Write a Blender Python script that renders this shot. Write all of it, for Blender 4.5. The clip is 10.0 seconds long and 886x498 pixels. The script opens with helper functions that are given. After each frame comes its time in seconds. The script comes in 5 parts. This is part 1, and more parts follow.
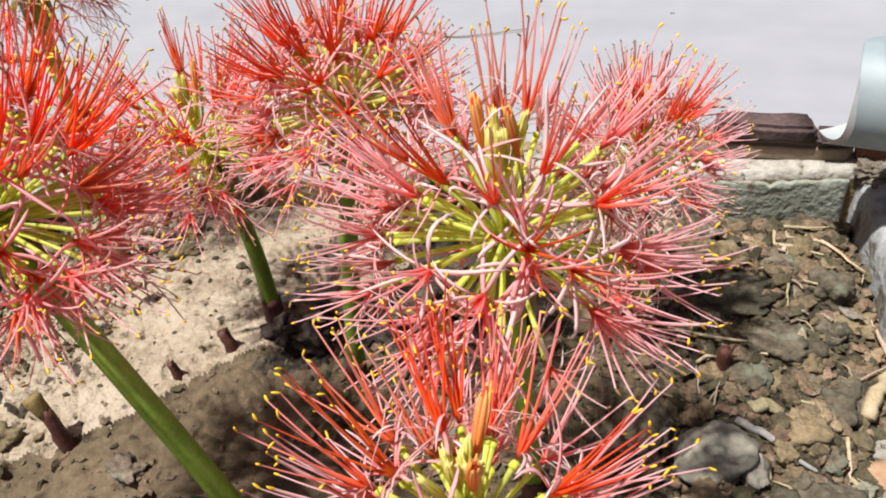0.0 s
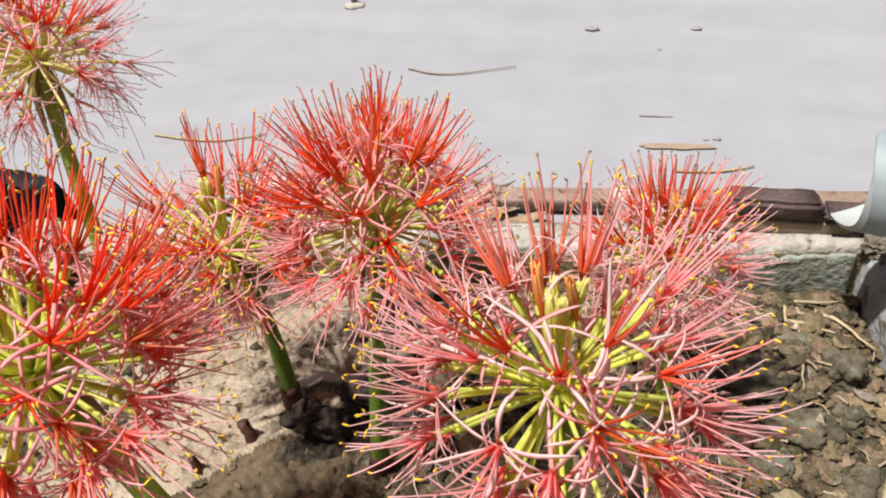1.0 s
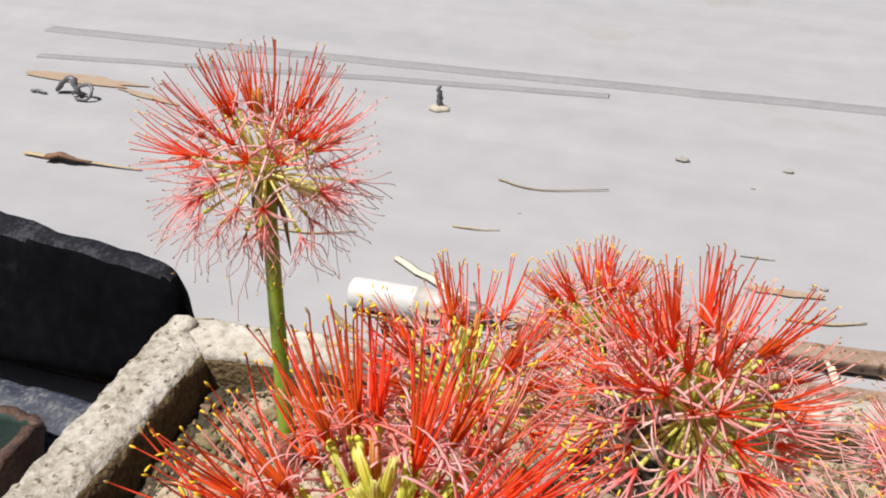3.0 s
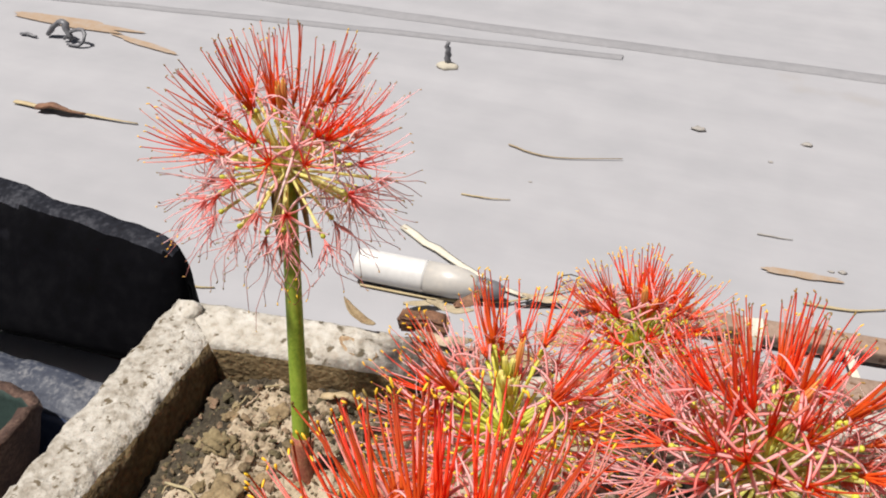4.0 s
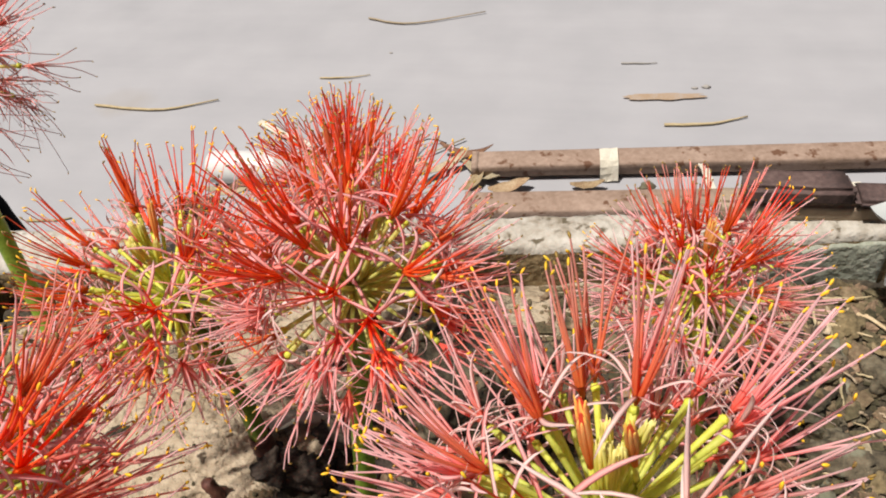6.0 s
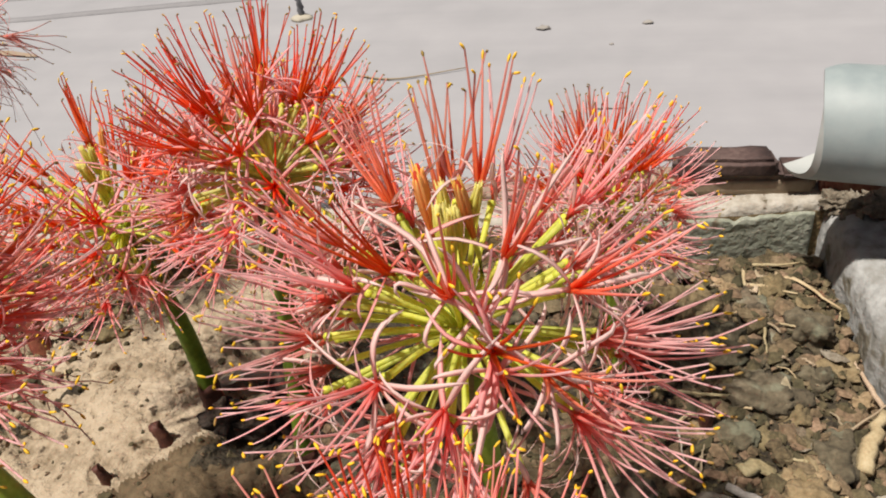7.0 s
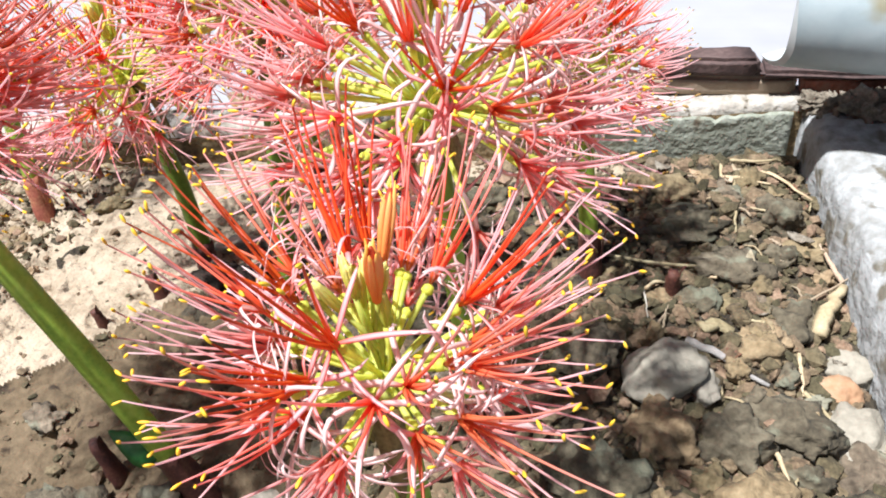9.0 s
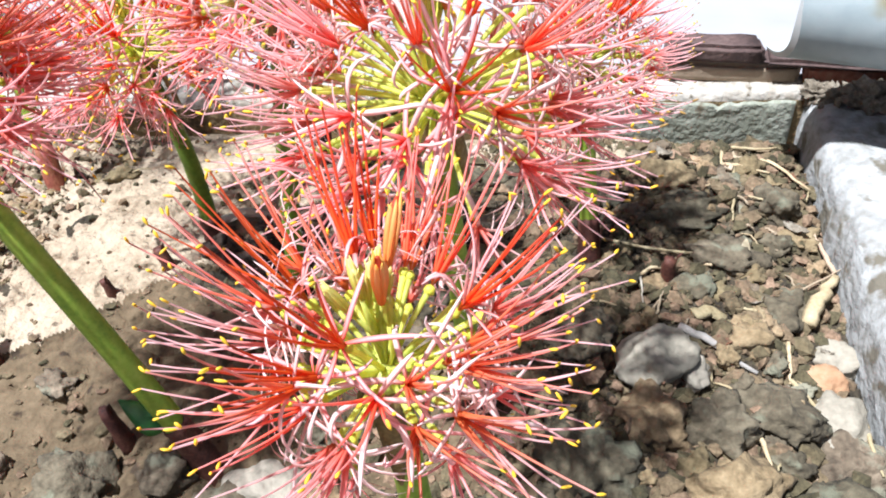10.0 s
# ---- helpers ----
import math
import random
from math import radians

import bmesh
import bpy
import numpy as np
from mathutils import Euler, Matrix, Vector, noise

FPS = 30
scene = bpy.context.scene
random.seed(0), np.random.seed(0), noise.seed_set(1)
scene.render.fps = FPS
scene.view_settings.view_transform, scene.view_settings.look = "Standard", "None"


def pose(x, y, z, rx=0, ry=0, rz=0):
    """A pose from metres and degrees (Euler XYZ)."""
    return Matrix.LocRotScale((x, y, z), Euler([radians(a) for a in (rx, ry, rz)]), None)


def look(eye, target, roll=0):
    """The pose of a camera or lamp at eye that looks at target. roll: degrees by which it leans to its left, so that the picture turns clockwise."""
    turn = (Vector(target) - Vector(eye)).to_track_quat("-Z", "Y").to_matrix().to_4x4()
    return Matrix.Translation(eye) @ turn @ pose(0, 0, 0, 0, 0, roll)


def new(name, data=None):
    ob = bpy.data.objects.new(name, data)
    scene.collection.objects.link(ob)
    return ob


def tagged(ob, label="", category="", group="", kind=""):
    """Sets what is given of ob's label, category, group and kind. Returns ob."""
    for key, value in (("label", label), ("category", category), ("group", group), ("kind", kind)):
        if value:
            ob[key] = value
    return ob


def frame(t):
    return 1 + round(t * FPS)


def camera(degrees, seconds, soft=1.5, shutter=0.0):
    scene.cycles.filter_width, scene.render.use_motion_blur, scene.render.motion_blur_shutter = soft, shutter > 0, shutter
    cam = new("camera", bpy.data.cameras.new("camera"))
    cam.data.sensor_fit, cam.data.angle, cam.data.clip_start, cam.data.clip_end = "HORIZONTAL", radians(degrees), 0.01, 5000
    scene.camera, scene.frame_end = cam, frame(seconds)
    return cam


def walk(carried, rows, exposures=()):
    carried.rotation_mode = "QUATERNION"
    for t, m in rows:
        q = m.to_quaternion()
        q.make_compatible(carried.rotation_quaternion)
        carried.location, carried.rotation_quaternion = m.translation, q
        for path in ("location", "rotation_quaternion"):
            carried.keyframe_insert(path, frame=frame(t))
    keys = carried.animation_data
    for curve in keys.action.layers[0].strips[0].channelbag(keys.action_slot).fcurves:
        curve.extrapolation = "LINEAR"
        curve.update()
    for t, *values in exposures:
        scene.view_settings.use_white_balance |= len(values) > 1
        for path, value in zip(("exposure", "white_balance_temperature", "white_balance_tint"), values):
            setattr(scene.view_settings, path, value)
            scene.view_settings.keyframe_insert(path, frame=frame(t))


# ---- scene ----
cam = camera(57.2, 10.0, soft=1.9)
PATH = [
    (0, (0.2732, 0.2427, 0.6116), (-0.2401, 1.4720, -0.5081), -8),
    (0.5, (0.2723, 0.2566, 0.6247), (-0.2158, 1.4929, -0.4985), -7.9),
    (1, (0.2401, 0.2680, 0.6569), (-0.2236, 1.5190, -0.4602), -7.3),
    (1.5, (0.1914, 0.2680, 0.6673), (-0.2601, 1.5347, -0.4367), -5.7),
    (2, (0.1462, 0.2636, 0.6743), (-0.3045, 1.5442, -0.4141), -3),
    (2.5, (0.1087, 0.2653, 0.6821), (-0.3489, 1.5825, -0.3584), -2.2),
    (3, (0.0827, 0.2723, 0.6743), (-0.3854, 1.6408, -0.2941), -0.2),
    (3.2, (0.0748, 0.2775, 0.6655), (-0.3898, 1.6521, -0.2958), 0.6),
    (4.3, (0.0374, 0.3323, 0.6890), (-0.3680, 1.5912, -0.4420), 2.3),
    (4.5, (0.0478, 0.3463, 0.6916), (-0.3454, 1.5669, -0.4846), 2.5),
    (5, (0.1122, 0.3741, 0.6882), (-0.2697, 1.5303, -0.5551), -2.1),
    (5.5, (0.1618, 0.3732, 0.6690), (-0.2184, 1.5234, -0.5803), -7.5),
    (5.7, (0.1818, 0.3715, 0.6569), (-0.1992, 1.5155, -0.5977), -8.4),
    (6.8, (0.2506, 0.2915, 0.6151), (-0.1662, 1.5834, -0.4733), -8.6),
    (7, (0.2610, 0.2854, 0.5977), (-0.1618, 1.5886, -0.4759), -8.8),
    (7.5, (0.2732, 0.2688, 0.5777), (-0.1488, 1.5695, -0.4976), -8.8),
    (8, (0.2732, 0.2601, 0.5542), (-0.1566, 1.5460, -0.5359), -8.6),
    (8.5, (0.2775, 0.2532, 0.5385), (-0.1583, 1.5355, -0.5524), -8.2),
    (9, (0.2854, 0.2297, 0.5594), (-0.1522, 1.4990, -0.5481), -7.2),
    (9.5, (0.2941, 0.2166, 0.5716), (-0.1427, 1.4564, -0.5690), -6.5),
    (10, (0.2871, 0.2279, 0.5733), (-0.1462, 1.4468, -0.5890), -6),
]
walk(cam, [(t, look(eye, target, roll)) for t, eye, target, roll in PATH],
     exposures=[(0, 0.54, 6150, 10), (1.0, 0.45, 6300, 10), (3.0, 0.40, 6450, 10), (5.0, 0.39, 6550, 10), (7.0, 0.24, 6800, 10), (7.6, 0.28, 6900, 10),
                (8.1, 0.54, 6450, 10), (8.7, 0.92, 5950, 9), (9.2, 1.04, 5750, 9), (10.0, 1.10, 5650, 9)])

# ---- light ----
SUN_DIR = Vector((-0.27, -0.21, 1.0)).normalized()
world = bpy.data.worlds.new("world")
scene.world = world
world.use_nodes = True
wn = world.node_tree.nodes
sky = wn.new("ShaderNodeTexSky")
sky.sky_type = "NISHITA"
sky.sun_disc = False
sky.dust_density = 5.0
sky.air_density = 1.0
sky.ozone_density = 0.6
sky.sun_elevation = math.asin(SUN_DIR.z)
sky.sun_rotation = math.atan2(SUN_DIR.x, SUN_DIR.y)
wn["Background"].inputs["Strength"].default_value = 0.026
world.node_tree.links.new(sky.outputs[0], wn["Background"].inputs["Color"])
sun = new("sun", bpy.data.lights.new("sun", "SUN"))
sun.data.energy = 5.0
sun.data.angle = radians(1.6)
sun.data.color = (1.0, 0.955, 0.9)
sun.matrix_world = look(SUN_DIR * 4, (0, 0, 0))


# ---- materials ----
def material(name, colors, scale=20.0, rough=0.75, metal=0.0, bump=0.3, bump_scale=None, dist=0.002,
             spots=None, spot_scale=8.0, spot_cut=0.6, vary=0.0, glow_through=0.0, ramp_attr=None, island=False, coat=0.0, stretch=None, spec=0.5):
    """A surface with colour mottling at two scales, fine relief, optional spots and a change along its length."""
    m = bpy.data.materials.new(name)
    m.use_nodes = True
    nt = m.node_tree
    nd, ln = nt.nodes, nt.links
    bsdf = nd["Principled BSDF"]
    co = nd.new("ShaderNodeTexCoord")
    geo = nd.new("ShaderNodeNewGeometry")
    n1 = nd.new("ShaderNodeTexNoise")
    n1.inputs["Scale"].default_value = scale
    n1.inputs["Detail"].default_value = 6
    n1.inputs["Roughness"].default_value = 0.6
    if stretch:
        mp = nd.new("ShaderNodeMapping")
        mp.inputs["Scale"].default_value = stretch
        ln.new(geo.outputs["Position"], mp.inputs["Vector"])
        ln.new(mp.outputs["Vector"], n1.inputs["Vector"])
    else:
        ln.new(geo.outputs["Position"], n1.inputs["Vector"])
    n2 = nd.new("ShaderNodeTexNoise")
    n2.inputs["Scale"].default_value = scale * 7.3
    n2.inputs["Detail"].default_value = 5
    ln.new(geo.outputs["Position"], n2.inputs["Vector"])
    add = nd.new("ShaderNodeMath")
    add.operation = "MULTIPLY_ADD"
    add.inputs[1].default_value = 0.45
    ln.new(n2.outputs["Fac"], add.inputs[0])
    mul = nd.new("ShaderNodeMath")
    mul.operation = "MULTIPLY"
    mul.inputs[1].default_value = 0.55
    ln.new(n1.outputs["Fac"], mul.inputs[0])
    ln.new(mul.outputs[0], add.inputs[2])
    ramp = nd.new("ShaderNodeValToRGB")
    el = ramp.color_ramp.elements
    stops = len(colors)
    while len(el) < stops:
        el.new(0.5)
    for i, c in enumerate(colors):
        el[i].position = 0.32 + 0.36 * i / max(1, stops - 1)
        el[i].color = (*c, 1)
    ln.new(add.outputs[0], ramp.inputs["Fac"])
    col = ramp.outputs["Color"]
    if ramp_attr:
        at = nd.new("ShaderNodeAttribute")
        at.attribute_name = "along"
        r2 = nd.new("ShaderNodeValToRGB")
        e2 = r2.color_ramp.elements
        while len(e2) < len(ramp_attr):
            e2.new(0.5)
        for i, (p, c) in enumerate(ramp_attr):
            e2[i].position = p
            e2[i].color = (*c, 1)
        ln.new(at.outputs["Fac"], r2.inputs["Fac"])
        mx = nd.new("ShaderNodeMix")
        mx.data_type = "RGBA"
        mx.inputs["Factor"].default_value = 0.8
        ln.new(col, mx.inputs["A"])
        ln.new(r2.outputs["Color"], mx.inputs["B"])
        col = mx.outputs["Result"]
    if spots:
        n3 = nd.new("ShaderNodeTexNoise")
        n3.inputs["Scale"].default_value = spot_scale
        n3.inputs["Detail"].default_value = 4
        ln.new(geo.outputs["Position"], n3.inputs["Vector"])
        st = nd.new("ShaderNodeMapRange")
        st.inputs["From Min"].default_value = spot_cut
        st.inputs["From Max"].default_value = spot_cut + 0.07
        ln.new(n3.outputs["Fac"], st.inputs["Value"])
        mx = nd.new("ShaderNodeMix")
        mx.data_type = "RGBA"
        ln.new(st.outputs["Result"], mx.inputs["Factor"])
        ln.new(col, mx.inputs["A"])
        mx.inputs["B"].default_value = (*spots, 1)
        col = mx.outputs["Result"]
    if vary:
        info = nd.new("ShaderNodeObjectInfo")
        rnd = geo.outputs["Random Per Island"] if island else info.outputs["Random"]
        hsv = nd.new("ShaderNodeHueSaturation")
        mr = nd.new("ShaderNodeMapRange")
        mr.inputs["To Min"].default_value = 1 - vary
        mr.inputs["To Max"].default_value = 1 + vary
        ln.new(rnd, mr.inputs["Value"])
        ln.new(mr.outputs["Result"], hsv.inputs["Value"])
        mh = nd.new("ShaderNodeMapRange")
        mh.inputs["To Min"].default_value = 0.5 + 0.05 * vary
        mh.inputs["To Max"].default_value = 0.5 - 0.05 * vary
        ln.new(rnd, mh.inputs["Value"])
        ln.new(mh.outputs["Result"], hsv.inputs["Hue"])
        ln.new(col, hsv.inputs["Color"])
        col = hsv.outputs["Color"]
    ln.new(col, bsdf.inputs["Base Color"])
    bsdf.inputs["Roughness"].default_value = rough
    bsdf.inputs["Metallic"].default_value = metal
    bsdf.inputs["Coat Weight"].default_value = coat
    bsdf.inputs["Specular IOR Level"].default_value = spec
    if bump:
        nb = nd.new("ShaderNodeTexNoise")
        nb.inputs["Scale"].default_value = bump_scale or scale * 9
        nb.inputs["Detail"].default_value = 7
        ln.new(geo.outputs["Position"], nb.inputs["Vector"])
        bp = nd.new("ShaderNodeBump")
        bp.inputs["Strength"].default_value = bump
        bp.inputs["Distance"].default_value = dist
        ln.new(nb.outputs["Fac"], bp.inputs["Height"])
        ln.new(bp.outputs["Normal"], bsdf.inputs["Normal"])
    if glow_through:
        tr = nd.new("ShaderNodeBsdfTranslucent")
        ln.new(col, tr.inputs["Color"])
        ms = nd.new("ShaderNodeMixShader")
        ms.inputs["Fac"].default_value = glow_through
        out = nd["Material Output"]
        ln.new(bsdf.outputs[0], ms.inputs[1])
        ln.new(tr.outputs[0], ms.inputs[2])
        ln.new(ms.outputs[0], out.inputs["Surface"])
    return m


M = {}
M["paving"] = material("pale_concrete", [(0.262, 0.262, 0.276), (0.290, 0.288, 0.303), (0.318, 0.315, 0.330)], 1.6, 0.85, bump=0.15, bump_scale=160, dist=0.001,
                       spots=(0.272, 0.258, 0.252), spot_scale=3.0, spot_cut=0.64, stretch=(0.5, 6.0, 1.0))
M["paving_edge"] = material("slab_edge_grey", [(0.195, 0.193, 0.203), (0.245, 0.242, 0.252)], 9, 0.9, bump=0.2)
M["stain"] = material("rust_stain", [(0.26, 0.17, 0.10), (0.30, 0.22, 0.155), (0.30, 0.265, 0.24)], 45, 0.85, bump=0.1)
M["cement"] = material("rough_cement", [(0.185, 0.150, 0.106), (0.380, 0.350, 0.300), (0.520, 0.495, 0.450)], 19, 0.92, bump=0.7, bump_scale=130, dist=0.005,
                       spots=(0.10, 0.08, 0.05), spot_scale=95, spot_cut=0.61)
M["cement_side"] = material("gritty_cement", [(0.150, 0.124, 0.088), (0.365, 0.338, 0.294), (0.515, 0.492, 0.450)], 23, 0.93, bump=0.9, bump_scale=120, dist=0.006,
                            spots=(0.105, 0.080, 0.048), spot_scale=150, spot_cut=0.60)
# weathered cement, dulled to a cool grey to stand for weaker light
M["cement_dimmed"] = material("dimmed_weathered_cement", [(0.150, 0.140, 0.115), (0.300, 0.302, 0.292), (0.420, 0.428, 0.422)], 17, 0.92, bump=0.7, bump_scale=110, dist=0.005,
                            spots=(0.13, 0.115, 0.085), spot_scale=42, spot_cut=0.56)
# darker, browner cement colour for the inside faces
M["cement_inner"] = material("brown_inner_cement", [(0.055, 0.036, 0.016), (0.170, 0.118, 0.055), (0.300, 0.228, 0.125)], 30, 0.95, bump=0.9, bump_scale=200, dist=0.004)
M["cement_green"] = material("algae_cement", [(0.18, 0.18, 0.13), (0.27, 0.285, 0.225), (0.36, 0.365, 0.31)], 34, 0.95, bump=0.8, bump_scale=160, dist=0.004,
                             spots=(0.15, 0.125, 0.085), spot_scale=45, spot_cut=0.60)
M["soil"] = material("dry_clay_soil", [(0.170, 0.124, 0.074), (0.362, 0.290, 0.202), (0.455, 0.375, 0.276)], 22, 0.95, bump=1.0, bump_scale=190, dist=0.005,
                     spots=(0.060, 0.040, 0.024), spot_scale=105, spot_cut=0.63)
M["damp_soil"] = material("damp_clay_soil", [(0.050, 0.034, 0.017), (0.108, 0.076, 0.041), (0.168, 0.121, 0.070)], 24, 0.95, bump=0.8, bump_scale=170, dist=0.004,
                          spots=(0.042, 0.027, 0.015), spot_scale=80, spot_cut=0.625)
# loose soil, darkened to carry the shade in gaps, below heads and by walls
M["shaded_loose_soil"] = material("loose_soil_in_shade", [(0.014, 0.010, 0.006), (0.042, 0.032, 0.019), (0.098, 0.078, 0.049)], 40, 0.97, bump=1.0, bump_scale=230, dist=0.005)
M["clod"] = material("earth_clod", [(0.038, 0.029, 0.017), (0.110, 0.088, 0.056), (0.205, 0.170, 0.115)], 34, 0.95, bump=0.8, bump_scale=220, dist=0.003, vary=0.35,
                      spots=(0.165, 0.160, 0.110), spot_scale=48, spot_cut=0.57)
M["tan_clod"] = material("tan_earth_clod", [(0.088, 0.062, 0.028), (0.200, 0.148, 0.078), (0.300, 0.232, 0.132)], 40, 0.95, bump=0.8, bump_scale=240, dist=0.003, vary=0.25)
M["crumb"] = material("earth_crumb", [(0.040, 0.028, 0.014), (0.118, 0.088, 0.047), (0.215, 0.166, 0.096)], 60, 0.95, bump=0.5, vary=0.6, island=True)
M["grey_stone"] = material("grey_stone", [(0.200, 0.178, 0.136), (0.290, 0.260, 0.204), (0.345, 0.312, 0.248)], 45, 0.85, bump=0.4, vary=0.12)
M["orange_stone"] = material("orange_stone", [(0.26, 0.14, 0.07), (0.36, 0.21, 0.115), (0.40, 0.28, 0.18)], 40, 0.85, bump=0.4)
M["straw"] = material("dry_straw", [(0.279, 0.208, 0.111), (0.394, 0.312, 0.181), (0.459, 0.384, 0.244)], 90, 0.8, bump=0.3, vary=0.2)
M["twig"] = material("dry_twig", [(0.26, 0.19, 0.12), (0.42, 0.33, 0.23)], 120, 0.85, bump=0.4, vary=0.2)
M["greytwig"] = material("weathered_stick", [(0.24, 0.22, 0.20), (0.36, 0.34, 0.31)], 120, 0.85, bump=0.4)
M["dead_leaf"] = material("dead_leaf", [(0.18, 0.10, 0.05), (0.32, 0.225, 0.125), (0.42, 0.33, 0.21)], 60, 0.75, bump=0.4, vary=0.25, glow_through=0.15)
M["pale_leaf"] = material("pale_dead_leaf", [(0.30, 0.23, 0.14), (0.42, 0.34, 0.23), (0.50, 0.42, 0.31)], 60, 0.8, bump=0.4, vary=0.2, glow_through=0.15)
M["rotten"] = material("rotten_bulb", [(0.012, 0.008, 0.006), (0.035, 0.022, 0.015), (0.09, 0.065, 0.045)], 70, 0.85, bump=0.8, bump_scale=250, dist=0.003)
M["dark_leaf"] = material("dark_dead_leaf", [(0.06, 0.03, 0.02), (0.16, 0.075, 0.04), (0.25, 0.14, 0.08)], 60, 0.75, bump=0.4)
M["ribbon"] = material("bleached_leaf", [(0.46, 0.42, 0.33), (0.54, 0.50, 0.41), (0.60, 0.57, 0.49)], 70, 0.85, bump=0.3)
M["paper"] = material("weathered_paper", [(0.353, 0.320, 0.257), (0.437, 0.402, 0.328)], 60, 0.85, bump=0.25)
M["stem"] = material("green_stem", [(0.200, 0.330, 0.036), (0.340, 0.475, 0.058), (0.440, 0.550, 0.090)], 60, 0.45, bump=0.12, bump_scale=400, dist=0.0006, glow_through=0.2, spec=0.3)
# the stem green again, darkened for stems in the shadow of their heads
M["stem_shaded"] = material("shaded_green_stem", [(0.095, 0.170, 0.018), (0.165, 0.262, 0.028), (0.235, 0.335, 0.045)], 60, 0.45, bump=0.12, bump_scale=400, dist=0.0006, glow_through=0.1, spec=0.3)
M["sheath"] = material("maroon_sheath", [(0.028, 0.008, 0.007), (0.083, 0.025, 0.017), (0.143, 0.061, 0.033)], 90, 0.7, bump=0.5, bump_scale=300, dist=0.001)
M["sheath_red"] = material("red_sheath", [(0.161, 0.040, 0.029), (0.310, 0.092, 0.057), (0.460, 0.230, 0.115)], 90, 0.65, bump=0.5, bump_scale=300, dist=0.001)
M["bract"] = material("dried_bract", [(0.16, 0.10, 0.03), (0.30, 0.21, 0.07), (0.42, 0.33, 0.14)], 120, 0.7, bump=0.3, glow_through=0.25)
M["leaf"] = material("young_green_leaf", [(0.02, 0.11, 0.02), (0.05, 0.20, 0.035)], 60, 0.4, bump=0.1, glow_through=0.2)
M["pedicel"] = material("yellow_green_pedicel", [(0.66, 0.70, 0.10), (0.77, 0.80, 0.17), (0.83, 0.85, 0.28)], 80, 0.5, bump=0.0, vary=0.15, glow_through=0.5, spec=0.3)
M["pedicel_olive"] = material("olive_pedicel", [(0.60, 0.60, 0.13), (0.72, 0.70, 0.22), (0.80, 0.76, 0.34)], 80, 0.55, bump=0.0, vary=0.15, glow_through=0.5, spec=0.3)
M["pedicel_pale"] = material("pale_yellow_pedicel", [(0.78, 0.72, 0.22), (0.85, 0.79, 0.32), (0.89, 0.84, 0.46)], 80, 0.5, bump=0.0, vary=0.12, glow_through=0.5, spec=0.3)
M["bud"] = material("yellow_green_bud", [(0.80, 0.80, 0.10), (0.90, 0.86, 0.22)], 90, 0.5, bump=0.1, vary=0.12, glow_through=0.45, spec=0.3,
                    ramp_attr=[(0.0, (0.74, 0.78, 0.10)), (0.6, (0.88, 0.85, 0.18)), (1.0, (0.92, 0.85, 0.42))])
M["bud_orange"] = material("orange_bud", [(0.94, 0.44, 0.11), (0.95, 0.58, 0.20)], 150, 0.5, bump=0.1, vary=0.10, glow_through=0.5, spec=0.3,
                           ramp_attr=[(0.0, (0.95, 0.25, 0.03)), (0.45, (0.95, 0.45, 0.12)), (0.8, (0.95, 0.60, 0.22)), (1.0, (0.94, 0.72, 0.16))])
M["fil_red"] = material("red_filament", [(0.94, 0.12, 0.03), (0.95, 0.18, 0.055)], 60, 0.45, bump=0.0, vary=0.15, glow_through=0.55, spec=0.3,
                        ramp_attr=[(0.0, (0.95, 0.17, 0.018)), (0.45, (0.95, 0.145, 0.036)), (0.85, (0.88, 0.14, 0.075)), (1.0, (0.50, 0.06, 0.03))])
M["fil_coral"] = material("coral_filament", [(0.94, 0.28, 0.18), (0.95, 0.38, 0.29)], 60, 0.45, bump=0.0, vary=0.15, glow_through=0.55, spec=0.3,
                          ramp_attr=[(0.0, (0.95, 0.17, 0.02)), (0.4, (0.95, 0.27, 0.15)), (0.8, (0.95, 0.46, 0.40)), (1.0, (0.94, 0.52, 0.48))])
M["fil_pink"] = material("pink_filament", [(0.95, 0.46, 0.45), (0.96, 0.60, 0.59)], 60, 0.48, bump=0.0, vary=0.12, glow_through=0.6, spec=0.3,
                         ramp_attr=[(0.0, (0.95, 0.14, 0.06)), (0.20, (0.95, 0.37, 0.33)), (0.50, (0.96, 0.59, 0.58)), (1.0, (0.96, 0.74, 0.75))])
M["fil_faded"] = material("faded_filament", [(0.86, 0.44, 0.43), (0.90, 0.58, 0.57)], 60, 0.5, bump=0.0, vary=0.2, glow_through=0.45, spec=0.3,
                          ramp_attr=[(0.0, (0.93, 0.38, 0.32)), (0.55, (0.92, 0.54, 0.52)), (0.84, (0.60, 0.24, 0.20)), (1.0, (0.10, 0.03, 0.02))])
M["tepal"] = material("pale_pink_tepal", [(0.94, 0.72, 0.69), (0.95, 0.80, 0.77), (0.96, 0.85, 0.82)], 120, 0.5, bump=0.0, vary=0.06, glow_through=0.5, spec=0.2,
                      ramp_attr=[(0.0, (0.95, 0.30, 0.19)), (0.15, (0.95, 0.65, 0.61)), (1.0, (0.96, 0.81, 0.78))])
M["tepal_pink"] = material("pink_tepal", [(0.93, 0.50, 0.50), (0.94, 0.62, 0.62)], 120, 0.5, bump=0.0, vary=0.10, glow_through=0.5, spec=0.2,
                           ramp_attr=[(0.0, (0.95, 0.16, 0.07)), (0.25, (0.95, 0.42, 0.39)), (1.0, (0.95, 0.67, 0.67))])
